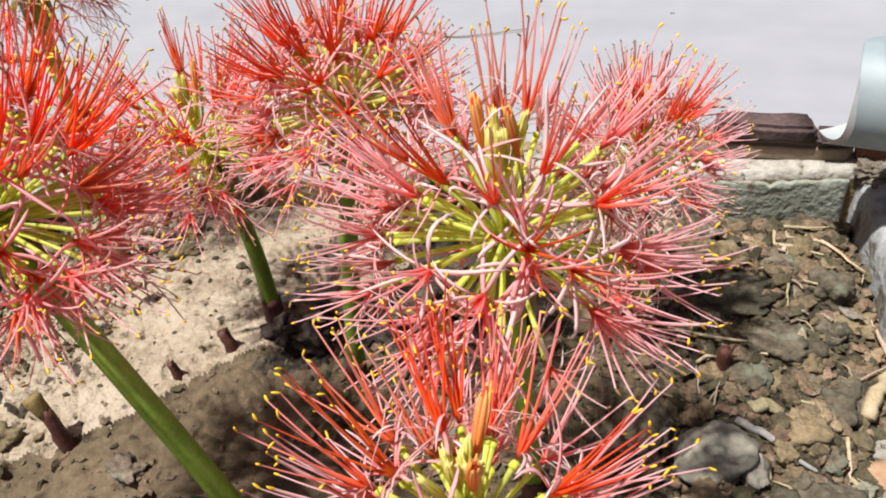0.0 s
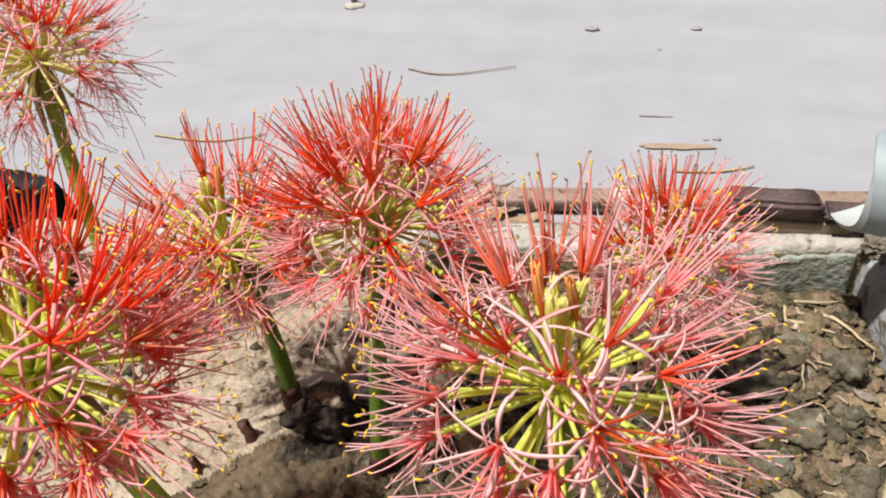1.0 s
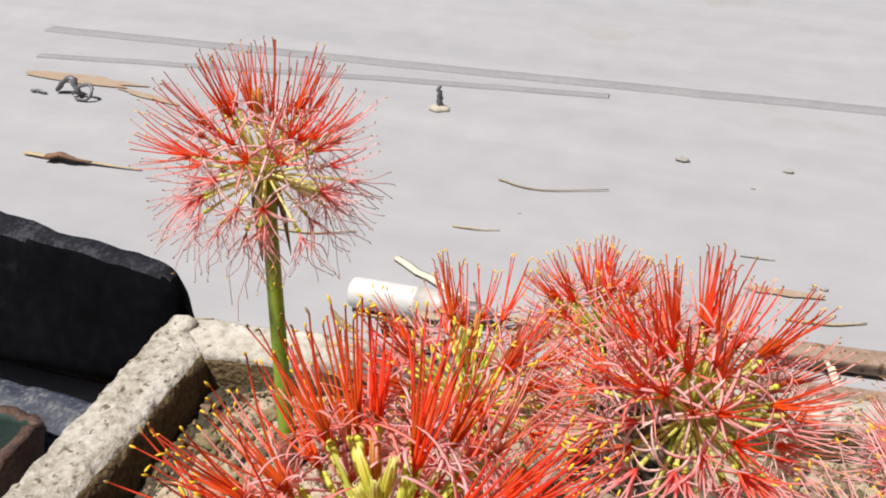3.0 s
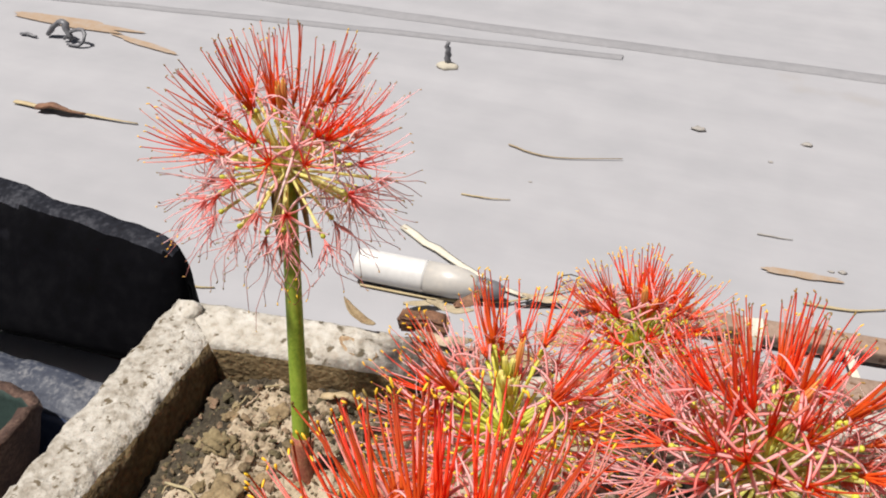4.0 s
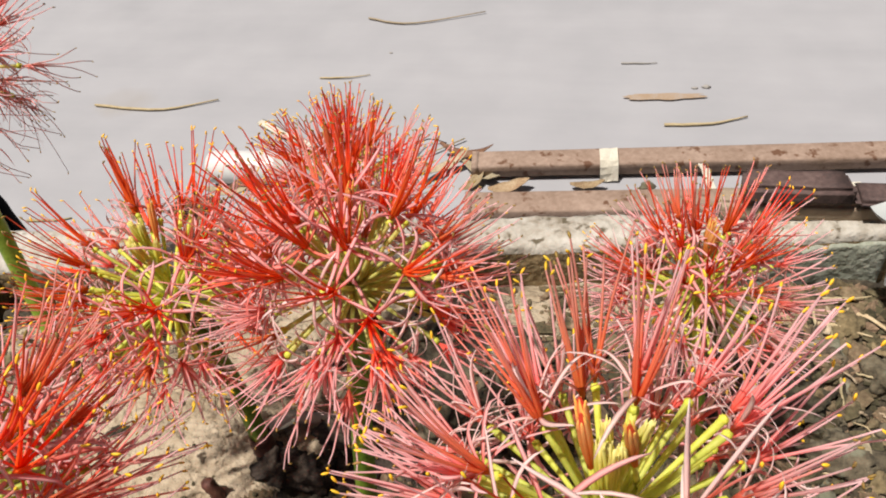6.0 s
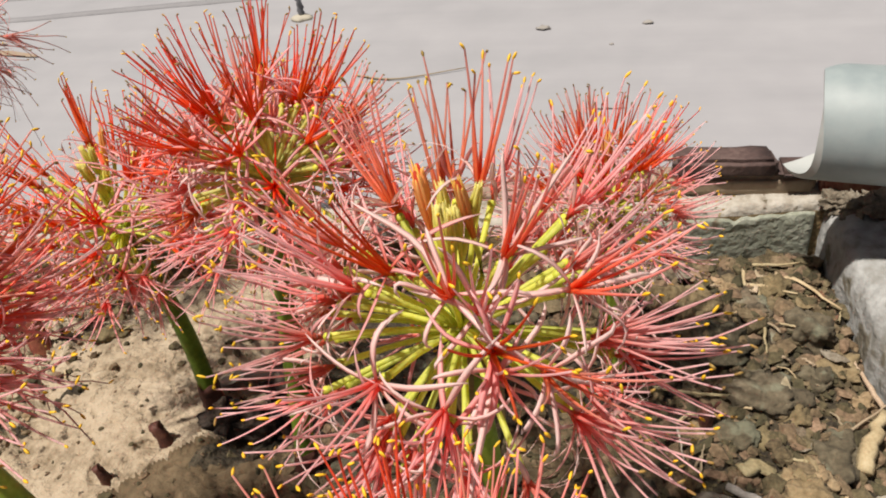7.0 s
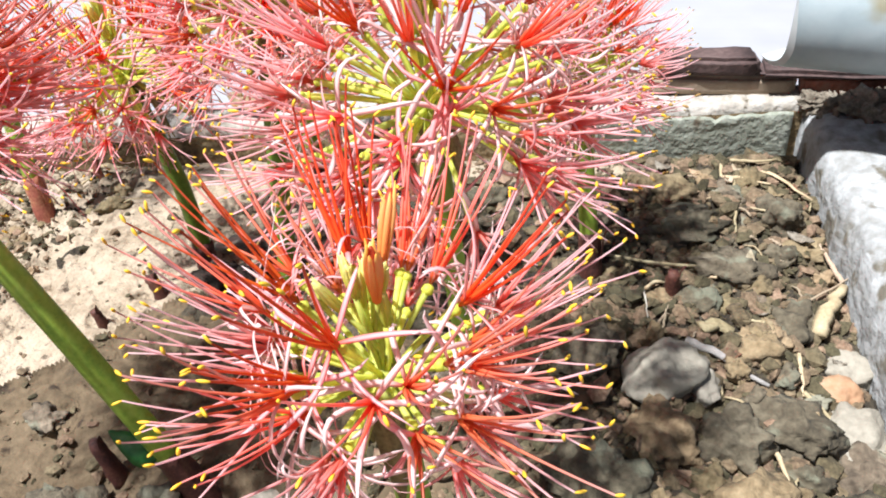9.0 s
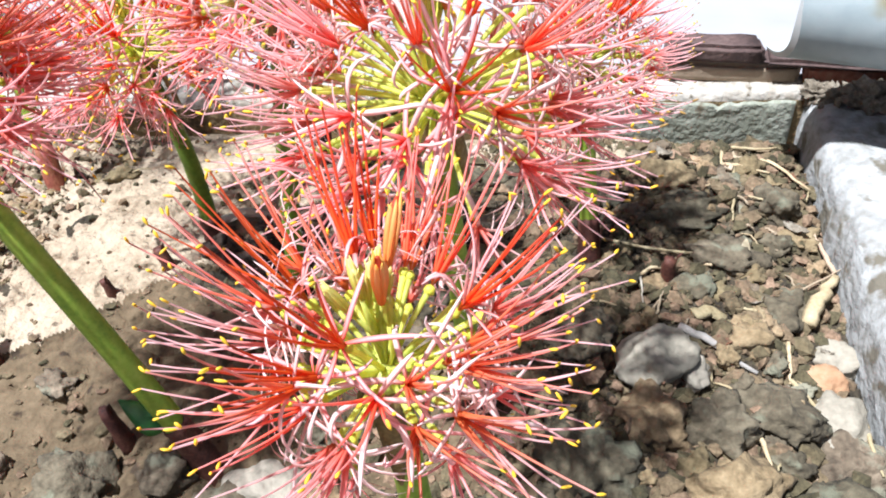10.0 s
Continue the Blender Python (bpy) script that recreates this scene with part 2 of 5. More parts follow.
M["tepal_red"] = material("coral_tepal", [(0.93, 0.28, 0.20), (0.94, 0.38, 0.31)], 120, 0.5, bump=0.0, vary=0.12, glow_through=0.5, spec=0.2,
                          ramp_attr=[(0.0, (0.95, 0.16, 0.04)), (0.3, (0.94, 0.30, 0.22)), (1.0, (0.94, 0.47, 0.42))])
M["anther"] = material("yellow_anther", [(0.74, 0.38, 0.010), (0.86, 0.53, 0.025)], 300, 0.6, bump=0.0, vary=0.2)
M["anther_dark"] = material("spent_anther", [(0.14, 0.07, 0.03), (0.42, 0.26, 0.05)], 300, 0.7, bump=0.0, vary=0.3)
M["rust"] = material("rusty_steel", [(0.176, 0.114, 0.079), (0.247, 0.171, 0.128), (0.325, 0.235, 0.183)], 22, 0.8, bump=0.4, bump_scale=300,
                     spots=(0.11, 0.05, 0.025), spot_scale=70, spot_cut=0.60)
M["rust_dark"] = material("tarred_steel", [(0.035, 0.022, 0.02), (0.075, 0.045, 0.04), (0.13, 0.085, 0.075)], 40, 0.75, bump=0.4)
M["pvc"] = material("grey_green_plastic", [(0.22, 0.265, 0.275), (0.28, 0.325, 0.33), (0.33, 0.37, 0.375)], 12, 0.45, bump=0.06, bump_scale=60,
                    spots=(0.20, 0.185, 0.12), spot_scale=16, spot_cut=0.56)
M["pvc_in"] = material("pale_plastic", [(0.36, 0.38, 0.37), (0.44, 0.46, 0.45)], 12, 0.5, bump=0.05)
M["brick"] = material("red_brick", [(0.17, 0.06, 0.04), (0.26, 0.105, 0.07), (0.31, 0.17, 0.12)], 40, 0.9, bump=0.6)
M["lath"] = material("tan_board", [(0.26, 0.19, 0.13), (0.35, 0.28, 0.20)], 40, 0.85, bump=0.3)
M["lump"] = material("dirt_lump", [(0.070, 0.052, 0.034), (0.180, 0.150, 0.110), (0.300, 0.270, 0.220)], 60, 0.95, bump=0.9, bump_scale=200, dist=0.004)
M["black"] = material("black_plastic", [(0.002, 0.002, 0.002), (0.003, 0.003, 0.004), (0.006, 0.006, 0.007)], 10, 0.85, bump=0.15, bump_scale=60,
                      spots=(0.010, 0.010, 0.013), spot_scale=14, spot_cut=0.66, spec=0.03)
# dust plus the grey sheen of light on the bag's top, as colour
M["dusty_sheen"] = material("dusty_sheen_plastic", [(0.004, 0.004, 0.006), (0.012, 0.013, 0.018), (0.055, 0.056, 0.066)], 26, 0.75, bump=0.2, spec=0.1)
M["teal"] = material("teal_paint", [(0.008, 0.020, 0.016), (0.022, 0.044, 0.036)], 30, 0.7, bump=0.3)
# lit upper end of the sheet, its brightness and highlights given as colour
M["film_lit"] = material("lit_grey_film", [(0.016, 0.020, 0.034), (0.038, 0.044, 0.062), (0.190, 0.188, 0.195)], 26, 0.5, bump=0.4, bump_scale=90, dist=0.004, spec=0.3)
M["navy"] = material("navy_plastic_sheet", [(0.006, 0.010, 0.024), (0.020, 0.030, 0.062), (0.060, 0.072, 0.110)], 11, 0.45, bump=0.2, bump_scale=80, spec=0.3)
M["terracotta"] = material("broken_terracotta", [(0.024, 0.012, 0.009), (0.058, 0.030, 0.022), (0.125, 0.078, 0.056)], 40, 0.9, bump=0.7)
M["bottle"] = material("white_plastic", [(0.50, 0.49, 0.475), (0.60, 0.59, 0.575)], 20, 0.35, bump=0.03)
M["bottle_grey"] = material("grey_plastic_shoulder", [(0.36, 0.345, 0.33), (0.46, 0.43, 0.385)], 20, 0.4, bump=0.03)
M["cap"] = material("dark_grey_plastic", [(0.10, 0.10, 0.11), (0.15, 0.15, 0.16)], 20, 0.45, bump=0.05)


# ---- mesh tools ----
def mesh_of(name, verts, faces, mats, index=None, along=None, smooth=True):
    me = bpy.data.meshes.new(name)
    me.from_pydata([tuple(v) for v in verts], [], faces)
    for k in mats:
        me.materials.append(M[k])
    if index is not None:
        me.polygons.foreach_set("material_index", np.asarray(index, dtype=np.int32))
    if smooth:
        me.polygons.foreach_set("use_smooth", np.ones(len(me.polygons), dtype=bool))
    if along is not None:
        at = me.attributes.new("along", "FLOAT", "POINT")
        at.data.foreach_set("value", np.asarray(along, dtype=np.float32))
    me.update()
    return me


def mesh_part(name, geo, mats, parent=None, label="", smooth=True, index=None):
    """One mesh object from (verts, faces, along), under parent if one is given."""
    verts, faces, along = geo
    ob = new(name, mesh_of(name, verts, faces, mats, index, along, smooth))
    if parent is not None:
        ob.parent = parent
    if label:
        ob["label"] = label
    return ob


def thing(name, at, label, category, group="", kind=""):
    ob = new(name)
    ob.location = at
    ob.empty_display_size = 0.02
    return tagged(ob, label, category, group, kind)


def unit(a):
    return a / np.maximum(np.linalg.norm(a, axis=-1, keepdims=True), 1e-9)


def tubes(P, R, sides=4, flat=1.0, ref=None, lo=0.0, hi=1.0):
    """Tubes along the paths P[n, k, 3] of radius R[n, k]; flat squashes them into blades."""
    P = np.asarray(P, float)
    if P.ndim == 2:
        P = P[None]
    n, k, _ = P.shape
    R = np.broadcast_to(np.asarray(R, float), (n, k))
    T = unit(np.gradient(P, axis=1))
    if ref is None:
        ref = np.where(np.abs(T[:, :1, 2:3]) < 0.9, np.array([0, 0, 1.0]), np.array([1.0, 0, 0]))
    else:
        ref = np.asarray(ref, float).reshape(-1, 1, 3)
    U = unit(np.cross(T, np.broadcast_to(ref, T.shape)))
    V = np.cross(T, U)
    a = np.arange(sides) * 2 * np.pi / sides
    ring = np.cos(a)[None, None, :, None] * U[:, :, None] + flat * np.sin(a)[None, None, :, None] * V[:, :, None]
    verts = (P[:, :, None] + R[:, :, None, None] * ring).reshape(-1, 3)
    along = np.broadcast_to(np.linspace(lo, hi, k)[None, :, None], (n, k, sides)).reshape(-1)
    faces = []
    for t in range(n):
        b = t * k * sides
        for i in range(k - 1):
            for j in range(sides):
                j2 = (j + 1) % sides
                faces.append((b + i * sides + j, b + i * sides + j2, b + (i + 1) * sides + j2, b + (i + 1) * sides + j))
        faces.append(tuple(b + j for j in range(sides))[::-1])
        faces.append(tuple(b + (k - 1) * sides + j for j in range(sides)))
    return verts, faces, along


def merge(*geos):
    V, F, A, o = [], [], [], 0
    for v, f, a in geos:
        V.append(np.asarray(v, float))
        A.append(np.zeros(len(v)) if a is None else np.asarray(a))
        F += [tuple(i + o for i in q) for q in f]
        o += len(v)
    return np.concatenate(V), F, np.concatenate(A)


def curve(points, k=12):
    """A smooth path through a few control points."""
    p = np.asarray(points, float)
    if len(p) == 2:
        return p[0] + np.linspace(0, 1, k)[:, None] * (p[1] - p[0])
    q = np.concatenate([[2 * p[0] - p[1]], p, [2 * p[-1] - p[-2]]])
    out = []
    for s in np.linspace(0, len(p) - 1 - 1e-6, k):
        i = int(s)
        f = s - i
        a, b, c, d = q[i:i + 4]
        out.append(0.5 * (2 * b + (c - a) * f + (2 * a - 5 * b + 4 * c - d) * f * f + (3 * b - a - 3 * c + d) * f ** 3))
    return np.array(out)


def ball(center, radii, seed=0, rough=0.25, freq=1.6, subdiv=2, turn=0.0):
    """An uneven lump."""
    bm = bmesh.new()
    bmesh.ops.create_icosphere(bm, subdivisions=subdiv, radius=1.0)
    off = Vector((seed * 3.17, seed * 1.91, seed * 0.77))
    V = []
    ct, st = math.cos(turn), math.sin(turn)
    for v in bm.verts:
        d = v.co.normalized()
        r = 1 + rough * noise.noise(d * freq + off) * 2 + rough * 0.5 * noise.noise(d * freq * 2.7 + off)
        x, y, z = d.x * r * radii[0], d.y * r * radii[1], d.z * r * radii[2]
        V.append((center[0] + x * ct - y * st, center[1] + x * st + y * ct, center[2] + z))
    F = [tuple(v.index for v in f.verts) for f in bm.faces]
    bm.free()
    return np.array(V), F, None


def wall_strip(outline, seg=0.004, seed=0, wobble=0.003, top=0.235, low=0.0, worn=False):
    """A cast cement wall between two plan lines (inner a, outer b), rough and rounded on top. Faces: 0 top and outside, 1 inside."""
    (a0, a1), (b0, b1) = outline
    a0, a1, b0, b1 = (np.array(q, float) for q in (a0, a1, b0, b1))
    n = int(max(np.linalg.norm(a1 - a0), np.linalg.norm(b1 - b0)) / seg) + 1
    rise = top[1] - top[0] if isinstance(top, tuple) else 0.0
    top = top[0] if isinstance(top, tuple) else top
    prof = [(0.0, low), (0.0, top - 0.06), (0.0, top - 0.03), (0.0, top - 0.007), (0.05, top - 0.001), (0.14, top), (0.26, top), (0.38, top + 0.001), (0.5, top + 0.001), (0.62, top + 0.001),
            (0.74, top), (0.86, top), (0.95, top - 0.002), (1.0, top - 0.010), (1.0, top - 0.05), (1.0, low)]
    if worn:
        prof = [(-0.05, low), (-0.04, top - 0.06), (-0.03, top - 0.045), (-0.015, top - 0.03), (0.0, top - 0.014), (0.06, top - 0.005), (0.16, top - 0.001), (0.30, top), (0.42, top + 0.001)] + prof[-6:]
    V = []
    for i in range(n):
        f = i / (n - 1)
        a, b = a0 + f * (a1 - a0), b0 + f * (b1 - b0)
        for u, z in prof:
            p = a + u * (b - a)
            q = Vector((p[0] * 28 + seed, p[1] * 28, z * 28))
            w = noise.noise(q) * wobble * 0.6 + noise.noise(q * 4.1) * wobble * 0.4 + noise.noise(q * 11) * wobble * 0.25
            w2 = noise.noise(q + Vector((9, 3, 1))) * wobble * 0.35 + noise.noise(q * 3.3 + Vector((4, 7, 2))) * wobble * 0.35 + noise.noise(q * 9) * wobble * 0.25
            pit = noise.noise(q * 5.3 + Vector((2, 8, 5)))
            w2 -= max(0.0, pit - 0.38) * 0.010 if 0 < u < 1 else 0.0
            away = unit(b - a) * (w if 0 < u < 1 else (w * (-1 if u == 0 else 1)))
            V.append((p[0] + away[0], p[1] + away[1], z + (w2 + f * rise if z > low else 0)))
    k = len(prof)
    F, idx = [], []
    for i in range(n - 1):
        for j in range(k - 1):
            F.append((i * k + j, i * k + j + 1, (i + 1) * k + j + 1, (i + 1) * k + j))
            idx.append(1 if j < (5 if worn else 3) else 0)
    F.append(tuple(range(k))[::-1])
    F.append(tuple((n - 1) * k + j for j in range(k)))
    idx += [0, 0]
    return (np.array(V), F, None), idx


# ---- ground ----
def build_ground():
    xs = np.concatenate([[-400, -60, -12], np.linspace(-4, 4, 41), [12, 60, 400]])
    ys = np.concatenate([[-400, -60, -12], np.linspace(-3, 5, 41), [12, 60, 400]])
    V = [(x, y, 0.0) for y in ys for x in xs]
    n = len(xs)
    F = [(j * n + i, j * n + i + 1, (j + 1) * n + i + 1, (j + 1) * n + i) for j in range(len(ys) - 1) for i in range(n - 1)]
    g = mesh_part("ground", (np.array(V), F, None), ["paving"])
    tagged(g, "pale sunlit concrete paving with faint streaks", "paving", kind="structure")


build_ground()


def joint(name, pts, w, label):
    """A shallow mortar joint in the paving, as a ribbon with slightly rounded sides."""
    V, F = [], []
    pts = np.array(pts, float)
    P = np.concatenate([pts[:-1][i] + np.linspace(0, 1, 24, endpoint=False)[:, None] * (pts[i + 1] - pts[i]) for i in range(len(pts) - 1)] + [pts[-1:]])
    for i, (x, y) in enumerate(P):
        k = 0.004 * noise.noise(Vector((x * 9, y * 9, 1)))
        for o, z in ((-0.5, 0.0005), (-0.38, 0.004), (0.38, 0.004), (0.5, 0.0005)):
            V.append((x, y + o * w + k, z))
    for i in range(len(P) - 1):
        for j in range(3):
            F.append((i * 4 + j, (i + 1) * 4 + j, (i + 1) * 4 + j + 1, i * 4 + j + 1))
    tagged(mesh_part(name, (np.array(V), F, None), ["paving_edge"]), label, "paving joint", kind="structure")


joint("trim_1", [(-1.50, 1.850), (-0.2, 1.925), (0.43, 1.965), (3.2, 2.14)], 0.038, "grey mortar joint across the paving")
joint("trim_2", [(-1.39, 1.690), (-0.62, 1.805), (-0.1, 1.87)], 0.022, "thin grey mortar joint in the paving")

# ---- cement trough ----
IN_FL, IN_FR = (-0.267, 0.688), (0.378, 0.776)
OUT_FL, OUT_FR = (-0.322, 0.726), (0.432, 0.812)
IN_NL, IN_NR = (-0.262, 0.02), (0.475, 0.02)
OUT_NL, OUT_NR = (-0.312, -0.03), (0.53, -0.03)
planter = thing("planter", (0, 0, 0), "weathered cement planter trough with rough broken rims, full of soil", "planter")
g, ix = wall_strip(((IN_FL, IN_FR), (OUT_FL, OUT_FR)), seed=1, top=(0.234, 0.250))
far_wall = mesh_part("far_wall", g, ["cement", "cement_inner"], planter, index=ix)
g, ix = wall_strip(((IN_NL, IN_FL), (OUT_NL, OUT_FL)), seed=5, top=0.235, wobble=0.0052, worn=True)
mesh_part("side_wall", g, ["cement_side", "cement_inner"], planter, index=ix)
g, ix = wall_strip(((IN_FR, IN_NR), (OUT_FR, OUT_NR)), seed=9, top=(0.250, 0.242), wobble=0.0045, worn=True)
mesh_part("side_wall", g, ["cement_dimmed", "cement_dimmed"], planter, "weathered side wall, its colour greyed for weaker light", index=ix)
g, ix = wall_strip(((IN_NR, IN_NL), (OUT_NR, OUT_NL)), seed=13, top=0.235)
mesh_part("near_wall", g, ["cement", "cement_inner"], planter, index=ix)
mesh_part("rim_lump", ball((-0.303, 0.712, 0.234), (0.013, 0.010, 0.007), 3, 0.3), ["cement"], planter)
g, ix = wall_strip((((0.235, 0.7537), (0.372, 0.7725)), ((0.235, 0.757), (0.372, 0.776))), seed=17, top=(0.2375, 0.2420), low=0.19, wobble=0.0022)
mesh_part("algae_patch", g, ["cement_green", "cement_green"], planter, "greenish algae film on the inner wall", index=ix)


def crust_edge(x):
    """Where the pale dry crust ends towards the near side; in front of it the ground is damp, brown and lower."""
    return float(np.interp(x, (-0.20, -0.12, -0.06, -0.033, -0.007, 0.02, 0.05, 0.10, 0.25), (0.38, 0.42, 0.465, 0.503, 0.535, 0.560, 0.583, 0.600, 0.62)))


def soil_z(x, y):
    """Height of the soil: a low mound, sunk along the walls, rougher towards the right."""
    far = 0.69 + (x + 0.267) * 0.1364
    edge = min(x + 0.267, 0.39 - x, far - y)
    z = 0.2275 - 0.024 * math.exp(-max(edge, 0) / 0.035) - 0.012 * math.exp(-max(x + 0.262, 0) / 0.022)
    right = min(1.0, max(0.0, (x - 0.12) / 0.12))
    left = min(1.0, max(0.0, (-0.075 - x) / 0.05))
    r = max(right, left * 1.25)
    p = Vector((x, y, 0.0))
    z += 0.006 * noise.noise(p * 11)
    z += (0.0014 + 0.0042 * r) * noise.noise(p * 45)
    z += (0.0006 + 0.0034 * r) * noise.noise(p * 120)
    z += (0.0005 + 0.0016 * r) * noise.noise(p * 300)
    z -= 0.007 * left * abs(noise.noise(p * 70 + Vector((3, 1, 4)))) ** 0.7
    c = noise.noise(p * 17 + Vector((5, 2, 0))) + 0.3 * noise.noise(p * 60)
    if abs(c) < 0.030:
        z -= 0.006 * (1 - abs(c) / 0.030)
    for px, py, pr, pd in ((0.022, 0.402, 0.016, 0.012), (0.105, 0.392, 0.014, 0.012), (0.02, 0.56, 0.012, 0.010), (-0.175, 0.60, 0.02, 0.010)):
        z -= pd * math.exp(-((x - px) ** 2 + (y - py) ** 2) / (pr * pr))
    crust = crust_edge(x) + 0.006 * noise.noise(p * 40) + 0.003 * noise.noise(p * 130)
    if y < crust and x < 0.24:
        z -= 0.0035 * min(1.0, (crust - y) / 0.003) * min(1.0, (0.24 - x) / 0.05)
        if 0.012 < x < 0.20:
            z -= 0.011 * math.exp(-((crust - y) / 0.035) ** 2) * min(1.0, (x - 0.012) / 0.02, (0.20 - x) / 0.05)
    pit = noise.noise(Vector((x * 62, y * 105, 3.0)) + Vector((1, 8, 0)))
    if pit > 0.40:
        z -= 0.026 * min(0.25, pit - 0.40)
    return z


def build_soil():
    xs = np.arange(-0.272, 0.46, 0.0018)
    ys = np.concatenate([np.arange(0.02, 0.34, 0.012), np.arange(0.345, 0.79, 0.0018)])
    n = len(xs)
    V = [(x, y, soil_z(x, y)) for y in ys for x in xs]
    F, loose = [], []
    for j in range(len(ys) - 1):
        for i in range(n - 1):
            x, y = xs[i], ys[j]
            if y > 0.705 + (x + 0.267) * 0.1364 or x > 0.485 - y * 0.10:
                continue
            F.append((j * n + i, j * n + i + 1, (j + 1) * n + i + 1, (j + 1) * n + i))
            p = Vector((x, y, 0))
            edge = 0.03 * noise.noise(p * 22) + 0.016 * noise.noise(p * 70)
            # shade colour below the heads, over the right side and along the left wall
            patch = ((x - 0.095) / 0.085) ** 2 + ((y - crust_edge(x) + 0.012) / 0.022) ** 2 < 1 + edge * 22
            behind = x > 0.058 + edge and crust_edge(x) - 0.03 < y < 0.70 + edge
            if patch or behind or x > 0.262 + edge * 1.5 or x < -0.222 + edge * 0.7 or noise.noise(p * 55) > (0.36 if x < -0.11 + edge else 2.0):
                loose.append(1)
            else:
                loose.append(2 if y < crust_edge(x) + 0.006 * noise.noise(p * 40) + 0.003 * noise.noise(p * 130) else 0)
    s = mesh_part("soil", (np.array(V), F, None), ["soil", "shaded_loose_soil", "damp_soil"], index=loose)
    tagged(s, "dry pale clay soil, pitted and cracked, in the planter", "soil", kind="structure")


build_soil()


# ---- flowers ----
def umbel_dirs(n, zmin, rng):
    """Evenly spread directions over the sphere above zmin, a little shuffled."""
    i = np.arange(n) + 0.5
    z = 1 - (1 - zmin) * i / n
    ph = np.pi * (1 + 5 ** 0.5) * i
    d = np.stack([np.sqrt(1 - z * z) * np.cos(ph), np.sqrt(1 - z * z) * np.sin(ph), z], 1)
    return unit(d + rng.normal(0, 0.10, d.shape))


def rot_frame(d):
    ref = np.array([0, 0, 1.0]) if abs(d[2]) < 0.92 else np.array([1.0, 0, 0])
    u = unit(np.cross(d, ref))
    return u, np.cross(d, u)


def star(P, R, sides, center, flat=1.0, ref=None, lo=0.0, hi=1.0):
    """Blades or threads that all spring from one point, as one connected shape."""
    n, k, _ = P.shape
    v, f, a = tubes(P, R, sides, flat, ref, lo, hi)
    f = [q for q in f if len(q) == 4 and (sides != 4 or max(q) - min(q) != sides - 1)]
    v = np.concatenate([v, [center]])
    c = len(v) - 1
    for t in range(n):
        b = t * k * sides
        for j in range(sides):
            f.append((c, b + (j + 1) % sides, b + j))
        e = b + (k - 1) * sides
        f.append(tuple(e + j for j in range(sides)))
    return v, f, np.append(a, lo)


def floret(parent, c, d, R, rng, fil, tep, ped, open_=1.0, droop=0.0, spent=0.0, thick=1.0, short=1.0):
    """One star-shaped floret on its stalk: stalk, ovary, six narrow tepals, six long stamens."""
    u, v = rot_frame(d)
    L = R * rng.uniform(0.46, 0.62) * short
    side = u * rng.normal(0, 0.07) + v * rng.normal(0, 0.07)
    mid = c + d * L * 0.5 + side * L * 0.5 + np.array([0, 0, 0.03 * L])
    node = c + unit(d + side) * L
    if droop:
        node = node + np.array([0, 0, -droop * L * 0.16])
        mid = mid + np.array([0, 0, -droop * L * 0.10])
    path = curve([c + d * R * 0.03, mid, node], 6)
    ax = unit(unit(path[-1] - path[-2]) + d * 0.6 - np.array([0, 0, droop * 0.8]))
    rad = np.array([1.25, 1.05, 0.95, 0.95, 1.1, 1.4]) * 0.00086 * thick
    body = mesh_part("floret", tubes(path, rad[None], 5), [ped], parent)
    ovary = ball(node - ax * 0.001, (0.0017, 0.0017, 0.0017), int(rng.integers(99)), 0.05, subdiv=1)
    mesh_part("ovary", ovary, ["bud"], body, "yellow-green ovary")
    base = node + ax * 0.0034 * thick
    u, v = rot_frame(ax)
    nf = 6
    a0 = rng.uniform(0, 6.28)
    ang = a0 + np.arange(nf) * 2 * np.pi / nf + rng.normal(0, 0.25, nf)
    spread = np.clip(rng.normal(0.33, 0.12, nf), 0.05, 0.7) * open_
    Lf = R * rng.uniform(0.36, 0.46) * (1.9 - 0.9 * short) * rng.uniform(0.84, 1.10, nf)
    out = np.cos(ang)[:, None] * u + np.sin(ang)[:, None] * v
    dirs = unit(ax + np.tan(spread)[:, None] * out)
    s = np.linspace(0.02, 1, 7)[None, :, None]
    bend = out * (rng.normal(0.0, 0.07, nf) * Lf)[:, None] + rng.normal(0, 0.035, (nf, 3)) * Lf[:, None]
    P = base + dirs[:, None] * (s * Lf[:, None, None]) + bend[:, None] * s ** 2 + out[:, None] * 0.0008 * thick
    P = P + np.array([0, 0, 0.07 * R]) * s ** 2 * (1 - droop)
    if droop:
        curl = rng.normal(0, 0.30, (nf, 1, 3)) * Lf[:, None, None]
        P = P + curl * s ** 2 * droop + np.array([0, 0, -0.55]) * (Lf[:, None, None] * s ** 1.7) * droop
        P = P + (np.sin(s * 6 + rng.uniform(0, 6, (nf, 1, 1))) * 0.22 * Lf[:, None, None] * s) * u * droop
        P = base + (P - base) * (1 - 0.30 * droop)
    fr = np.broadcast_to(np.array([1.9, 1.5, 1.2, 1.0, 0.88, 0.78, 0.68])[None] * 0.00038 * thick * (1 - 0.30 * droop), (nf, 7))
    # anthers go on from the thread's tip, a little askew
    td = unit(P[:, -1] - P[:, -2])
    ad = unit(td + rng.normal(0, 0.7, td.shape))
    al = 0.0022 * thick * rng.uniform(0.7, 1.25, nf)[:, None] * (1 - 0.4 * spent)
    A = P[:, -1][:, None] + ad[:, None] * al[:, None] * np.array([0.06, 0.3, 0.7, 1.0])[None, :, None]
    ar = np.broadcast_to(np.array([0.6, 1.0, 1.0, 0.4])[None] * 0.00045 * thick * (1 - 0.25 * spent), (nf, 4))
